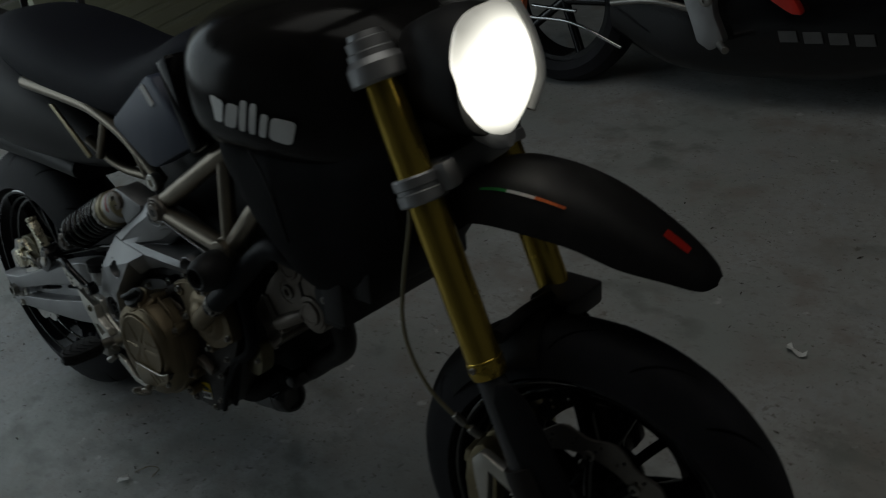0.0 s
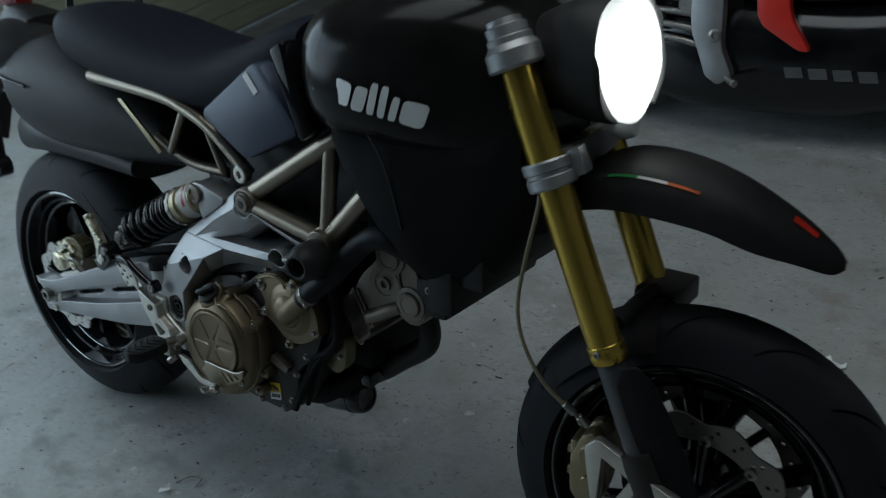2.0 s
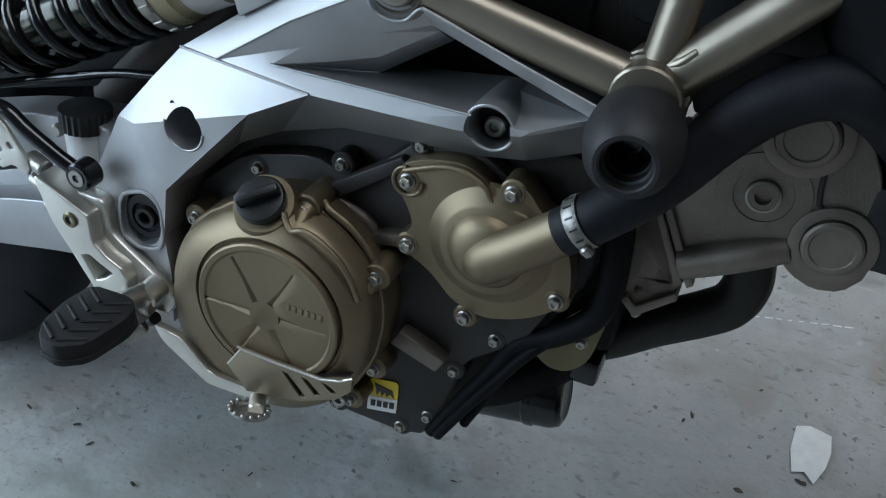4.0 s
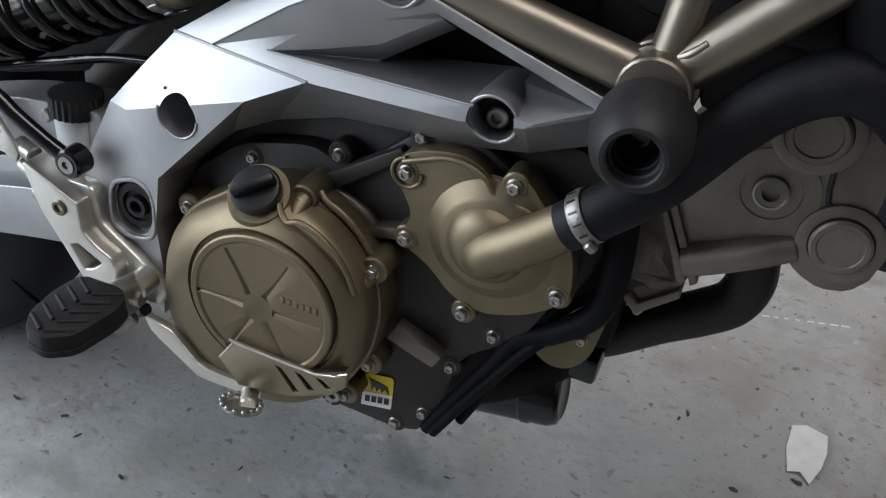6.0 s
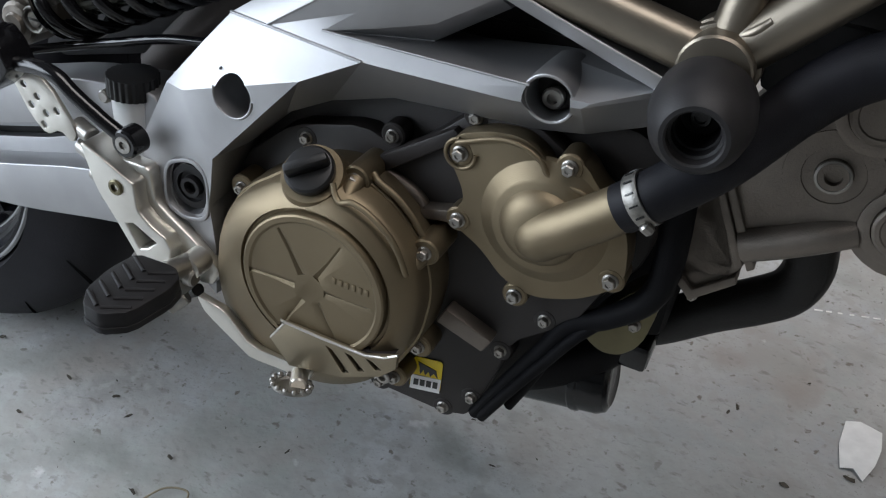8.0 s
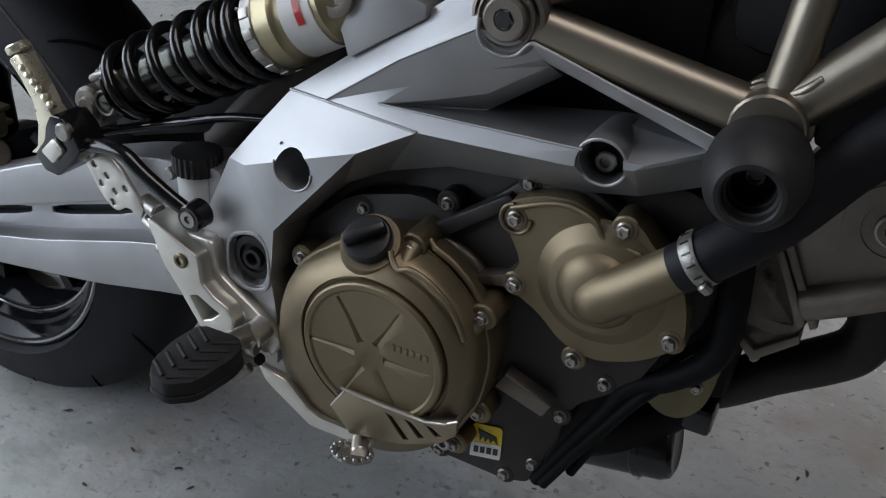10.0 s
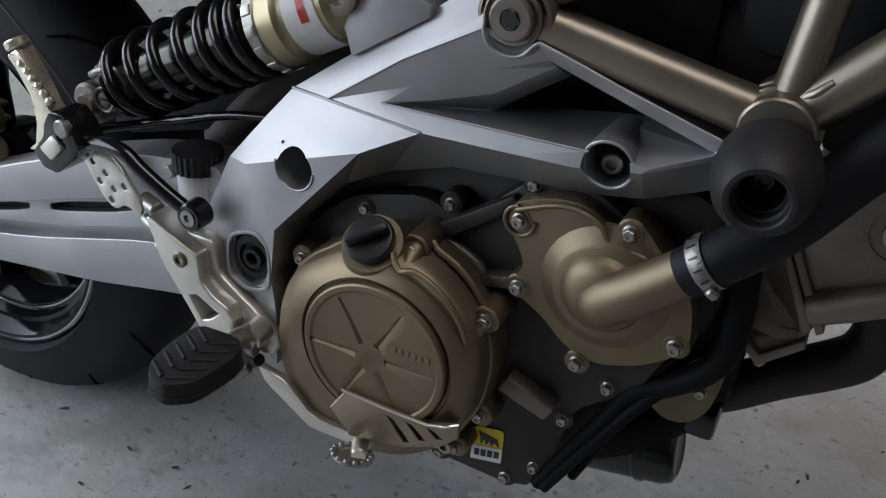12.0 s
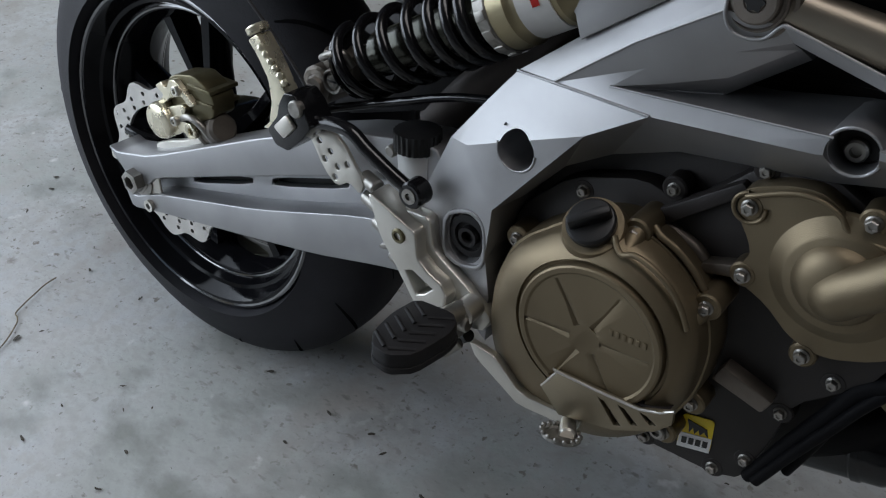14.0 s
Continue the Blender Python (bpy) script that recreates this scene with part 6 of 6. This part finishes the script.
def beak():
    """High front mudguard: an arched shell that narrows to a rounded tip."""
    spine = [(1.285, 0.785, 0.068, 0.050), (1.36, 0.824, 0.085, 0.070), (1.43, 0.826, 0.088, 0.074), (1.50, 0.809, 0.084, 0.068), (1.56, 0.782, 0.076, 0.062), (1.615, 0.748, 0.060, 0.042), (1.658, 0.715, 0.038, 0.024), (1.674, 0.697, 0.012, 0.006)]
    arr = np.array(spine)
    pad = np.vstack([2 * arr[0] - arr[1], arr, arr[-1]])
    fine = []
    for i in range(1, len(pad) - 2):
        for k in range(8):
            t = k / 8
            a, b, c, d = pad[i - 1 : i + 3]
            fine.append(0.5 * (2 * b + (c - a) * t + (2 * a - 5 * b + 4 * c - d) * t * t + (3 * b - a - 3 * c + d) * t**3))
    fine.append(arr[-1])
    grid = np.linspace(0, len(arr) - 1, len(fine))
    fine = np.array(fine)
    bm = bmesh.new()
    rows = []
    for u in np.linspace(0, len(arr) - 1, 48):
        x, z, w, d = [float(np.interp(u, grid, fine[:, k])) for k in range(4)]
        row = []
        for j in range(17):
            t = -1 + 2 * j / 16
            row.append(bm.verts.new((x, w * math.copysign(abs(t) ** 0.8, t), z - d * (0.25 * abs(t) + 0.75 * abs(t) ** 4))))
        rows.append(row)
    for p, q in zip(rows, rows[1:]):
        for j in range(16):
            bm.faces.new((p[j], p[j + 1], q[j + 1], q[j]))
    bmesh.ops.solidify(bm, geom=bm.faces[:], thickness=0.004)
    ob = part("front_beak", bm, BLACKP, bike, "black high front mudguard with a coloured stripe", 40)
    ob.matrix_basis = Matrix.Translation((0, 0.055, 0)) @ Matrix.Translation((1.4, 0, 0)) @ pose(0, 0, 0, 0, 0, 8) @ Matrix.Translation((-1.4, 0, 0))
    cols = [GREEN, WHITE, ORANGE]
    for k in range(3):
        b = bmesh.new()
        rows = []
        for i in range(7):
            u = 0.9 + (k + i / 6) * 0.62
            x, z, w, d = [float(np.interp(u, grid, fine[:, q])) for q in range(4)]
            row = []
            for t in (-0.725, -0.690):
                row.append(b.verts.new((x, w * math.copysign(abs(t) ** 0.8, t) - 0.0012, z - d * (0.25 * abs(t) + 0.75 * abs(t) ** 4) + 0.0015)))
            rows.append(row)
        for p, q in zip(rows, rows[1:]):
            b.faces.new((p[0], p[1], q[1], q[0]))
        bmesh.ops.solidify(b, geom=b.faces[:], thickness=0.0008)
        part("stripe", b, cols[k], ob)
    b = bmesh.new()
    rows = []
    for i in range(4):
        u = 4.75 + i * 0.22
        x, z, w, d = [float(np.interp(u, grid, fine[:, q])) for q in range(4)]
        rows.append([b.verts.new((x, w * math.copysign(abs(t) ** 0.8, t), z - d * (0.25 * abs(t) + 0.75 * abs(t) ** 4) + 0.0015)) for t in (-0.28, -0.05)])
    for p, q in zip(rows, rows[1:]):
        b.faces.new((p[0], p[1], q[1], q[0]))
    bmesh.ops.solidify(b, geom=b.faces[:], thickness=0.0008)
    part("red_label", b, RED, ob, "small red label near the tip")


beak()

# headlight
hm = Matrix.Translation((1.318, 0.02, 0.955))
hl = part("headlight", loft([(-0.08, 0, 0, 0.06, 0.06, 2.4), (-0.02, 0.006, 0, 0.078, 0.085, 2.4), (0.03, 0.012, -0.003, 0.084, 0.088, 2.4), (0.042, 0.012, -0.004, 0.080, 0.084, 2.4)]), BLACKP, bike, "headlight with its lamp switched on")
hl.matrix_basis = hm
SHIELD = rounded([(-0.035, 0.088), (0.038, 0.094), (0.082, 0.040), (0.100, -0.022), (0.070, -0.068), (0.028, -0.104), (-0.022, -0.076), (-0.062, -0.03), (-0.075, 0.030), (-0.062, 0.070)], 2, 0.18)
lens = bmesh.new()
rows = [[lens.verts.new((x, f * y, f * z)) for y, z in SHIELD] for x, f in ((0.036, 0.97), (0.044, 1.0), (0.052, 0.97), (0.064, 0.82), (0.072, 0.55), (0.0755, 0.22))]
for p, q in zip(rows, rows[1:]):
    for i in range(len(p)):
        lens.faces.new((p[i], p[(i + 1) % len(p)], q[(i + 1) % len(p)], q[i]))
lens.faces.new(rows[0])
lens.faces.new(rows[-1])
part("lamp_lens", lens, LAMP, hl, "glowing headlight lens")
part("lens_tip", loft([(0.02, 0.020, -0.085, 0.034, 0.022, 2.2), (0.042, 0.022, -0.092, 0.030, 0.024, 2.0), (0.056, 0.026, -0.098, 0.010, 0.014, 2)]), GLASSY, hl, "clear lower lens edge")
part("headlight_cowl", tube([(0.046, 0.086, -0.075), (0.046, 0.112, -0.028), (0.044, 0.090, 0.034), (0.036, 0.046, 0.098), (0.01, 0.02, 0.13)], (0.008, 0.014), 14), WHITE, hl, "white headlight surround")

# ---- second motorcycle behind ----
bike2 = new("parked_motorcycle")
bike2.matrix_world = pose(0.15, 2.05, 0, -8, 0, 4)
tagged(bike2, "dark sports motorcycle with a red panel, in the shade behind", "motorcycle")
part("belly_fairing", loft([(0.25, 0, 0.36, 0.12, 0.16, 3), (0.50, 0, 0.30, 0.17, 0.20, 3), (0.85, 0, 0.29, 0.19, 0.20, 3), (1.10, 0, 0.30, 0.19, 0.19, 3), (1.35, 0, 0.36, 0.17, 0.16, 3), (1.6, 0, 0.46, 0.10, 0.10, 3)], 36), GLOSSM, bike2, "black belly fairing with pale lettering bars")
part("upper_fairing", loft([(0.70, 0, 0.66, 0.20, 0.20, 3), (1.0, 0, 0.70, 0.22, 0.24, 3), (1.4, 0, 0.78, 0.20, 0.26, 3), (1.75, 0, 0.85, 0.10, 0.15, 3)], 36), GLOSSM, bike2, "black upper fairing")
part("red_panel", prism(rounded([(0.758, 0.62), (0.86, 0.62), (0.88, 0.449), (0.95, 0.337), (0.911, 0.340), (0.781, 0.422)], 1, 0.12), -0.236, -0.19, 0.006), RED, bike2, "red fairing panel")
fp = part("frame_plate", prism(rounded([(0.555, 0.62), (0.665, 0.62), (0.667, 0.449), (0.668, 0.336), (0.710, 0.241), (0.662, 0.210), (0.617, 0.238), (0.597, 0.297), (0.560, 0.393)], 1, 0.12), -0.230, -0.18, 0.006), CAST, bike2, "silver cast frame plate")
part("frame_bolt", lathe((0.645, -0.229, 0.375), (0, -1, 0), [(0, 0.022), (0.006, 0.022), (0.008, 0.018), (0.008, 0.010), (0.003, 0.010), (0.003, 0)], 24), STEEL, fp)
part("footrest", cyl((0.69, -0.22, 0.235), (0.74, -0.30, 0.235), 0.012), STEEL, bike2)
part("chrome_rod", tube([(-0.02, -0.20, 0.33), (0.16, -0.20, 0.315)], 0.006, 10), CHROME, bike2)
part("chrome_rod", tube([(-0.03, -0.21, 0.29), (0.15, -0.21, 0.275), (0.34, -0.215, 0.20)], 0.006, 10), CHROME, bike2)
part("indicator_lens", lathe((-0.05, -0.20, 0.34), (-1, -0.3, 0), [(0, 0.03), (0.03, 0.03), (0.05, 0.02), (0.05, 0)], 24), ORANGE, bike2, "amber indicator lens")
for k in range(4):
    x = 0.875 + 0.075 * k
    # White lettering with the shade put into its dark grey.
    part("lettering_bar", prism([(x, 0.245), (x + 0.055, 0.248), (x + 0.045, 0.282), (x - 0.010, 0.279)], -0.1975, -0.190, 0), mat("dimmed_white_lettering", (0.07, 0.07, 0.07), 0.5), bike2)
part("linkage", join(*[tube([(0.28 + 0.03 * k, -0.16, 0.34 + 0.05 * k), (0.45, -0.2, 0.36 + 0.045 * k), (0.62, -0.2, 0.33 + 0.05 * k)], 0.012, 10) for k in range(5)], block(0.32, 0.42, -0.2, -0.1, 0.48, 0.56, 0.01), cyl((0.42, -0.18, 0.42), (0.42, -0.215, 0.42), 0.04), cyl((0.54, -0.18, 0.47), (0.54, -0.215, 0.47), 0.03)), STEEL, bike2, "steel rods and engine parts")
for x in (0.0, 1.42):
    part("tyre", lathe((x, 0, 0.31), (0, 1, 0), [(-0.07, 0.22), (-0.085, 0.25), (-0.07, 0.285), (-0.035, 0.305), (0, 0.31), (0.035, 0.305), (0.07, 0.285), (0.085, 0.25), (0.07, 0.22)], 64, True), TYRE, bike2, "black road tyre")
    part("rim", join(lathe((x, 0, 0.31), (0, 1, 0), [(-0.06, 0.225), (-0.06, 0.2), (0.06, 0.2), (0.06, 0.225)], 48, True), *[tube([(x, 0, 0.31), (x + 0.21 * math.cos(t), 0, 0.31 + 0.21 * math.sin(t))], 0.018, 8) for t in [2 * math.pi * k / 5 for k in range(5)]]), GLOSSM, bike2)

# ---- litter on the floor ----


def scrap(name, pts, h, material, label, category):
    bm = bmesh.new()
    top = [bm.verts.new((x, y, 0.002 + h * random.random())) for x, y in pts]
    bm.faces.new(top)
    bmesh.ops.triangulate(bm, faces=bm.faces[:])
    bmesh.ops.solidify(bm, geom=bm.faces[:], thickness=0.0006)
    return tagged(part(name, bm, material), label, category)


scrap("paper_scrap", [(1.160, 0.330), (1.178, 0.338), (1.206, 0.333), (1.208, 0.305), (1.203, 0.275), (1.191, 0.245), (1.178, 0.258), (1.163, 0.253), (1.157, 0.29)], 0.004, PAPER, "torn white scrap of paper on the floor", "paper")
scrap("wrapper", [(1.498, 0.880), (1.507, 0.887), (1.515, 0.874), (1.537, 0.870), (1.546, 0.876), (1.549, 0.859), (1.535, 0.855), (1.515, 0.862), (1.503, 0.864)], 0.012, PAPER, "small twisted white wrapper on the floor", "wrapper")
scrap("paper_bit", [(0.412, -0.212), (0.420, -0.190), (0.428, -0.196), (0.436, -0.203), (0.428, -0.214), (0.420, -0.222)], 0.008, PAPER, "crumpled white paper bit on the floor", "paper")
st = part("dry_stalk", tube([(-0.383, -0.100, 0.003), (-0.380, -0.122, 0.006), (-0.379, -0.138, 0.004), (-0.370, -0.168, 0.005), (-0.364, -0.191, 0.003), (-0.350, -0.197, 0.004), (-0.339, -0.206, 0.003), (-0.317, -0.238, 0.004), (-0.308, -0.262, 0.003)], 0.0011, 6), STRAW)
tagged(st, "thin dry stalk with leaf crumbs on the floor", "stalk")
st = part("dry_stalk", tube([(0.425, -0.178, 0.003), (0.443, -0.150, 0.006), (0.47, -0.142, 0.005), (0.475, -0.165, 0.003)], 0.0012, 6), STRAW)
tagged(st, "thin dry stalk beside a paper bit", "stalk")
for bx, by, sz in ((1.103, 0.196, 0.011), (1.177, 0.242, 0.013), (1.018, 0.276, 0.007), (0.301, -0.068, 0.008), (0.42, -0.111, 0.008), (1.108, 0.376, 0.005), (-0.119, -0.272, 0.007), (0.034, -0.274, 0.008), (0.209, -0.142, 0.008), (-0.309, -0.225, 0.013), (-0.348, -0.055, 0.010), (-0.209, -0.056, 0.008), (0.098, -0.058, 0.010)):
    turn = random.uniform(0, 6.28)
    shape = [(bx + 0.62 * sz * (q * math.cos(a) * math.cos(turn) - 0.45 * q * math.sin(a) * math.sin(turn)), by + 0.62 * sz * (q * math.cos(a) * math.sin(turn) + 0.45 * q * math.sin(a) * math.cos(turn))) for a, q in [(0.785 * k, random.uniform(0.6, 1.2)) for k in range(8)]]
    scrap("leaf_bit", shape, 0.002, LEAF, "small dark dry leaf bit on the floor", "leaf")
dashes = []
for k in range(9):
    u = k / 9
    dashes.append(moved(block(0, random.uniform(0.006, 0.013), -0.0011, 0.0011, 0.0003, 0.0014, 0), pose(1.076 + 0.147 * u, 0.522 + 0.042 * u, 0, 0, 0, 16)))
mk = join(*dashes)
tagged(part("paint_scuff", mk, PAPER), "faint broken white scuff line on the floor", "scuff", kind="stuff")
cr = bmesh.new()
for k in range(950):
    x, y = random.uniform(-1.2, 2.2), random.uniform(-0.9, 1.6)
    s = 0.0009 + 0.0055 * random.random() ** 4
    a = random.uniform(0, 6.28)
    pts = [(x + s * (1.5 * q * math.cos(t) * math.cos(a) - 0.5 * q * math.sin(t) * math.sin(a)), y + s * (1.5 * q * math.cos(t) * math.sin(a) + 0.5 * q * math.sin(t) * math.cos(a))) for t, q in [(0.9 * m, random.uniform(0.5, 1.2)) for m in range(7)]]
    vs = [cr.verts.new((px_, py_, 0.0012 + random.random() * 0.0015)) for px_, py_ in pts]
    cr.faces.new(vs)
bmesh.ops.solidify(cr, geom=cr.faces[:], thickness=0.0008)
tagged(part("floor_crumbs", cr, LEAF), "scattered dark crumbs and leaf bits on the floor", "litter", kind="stuff")
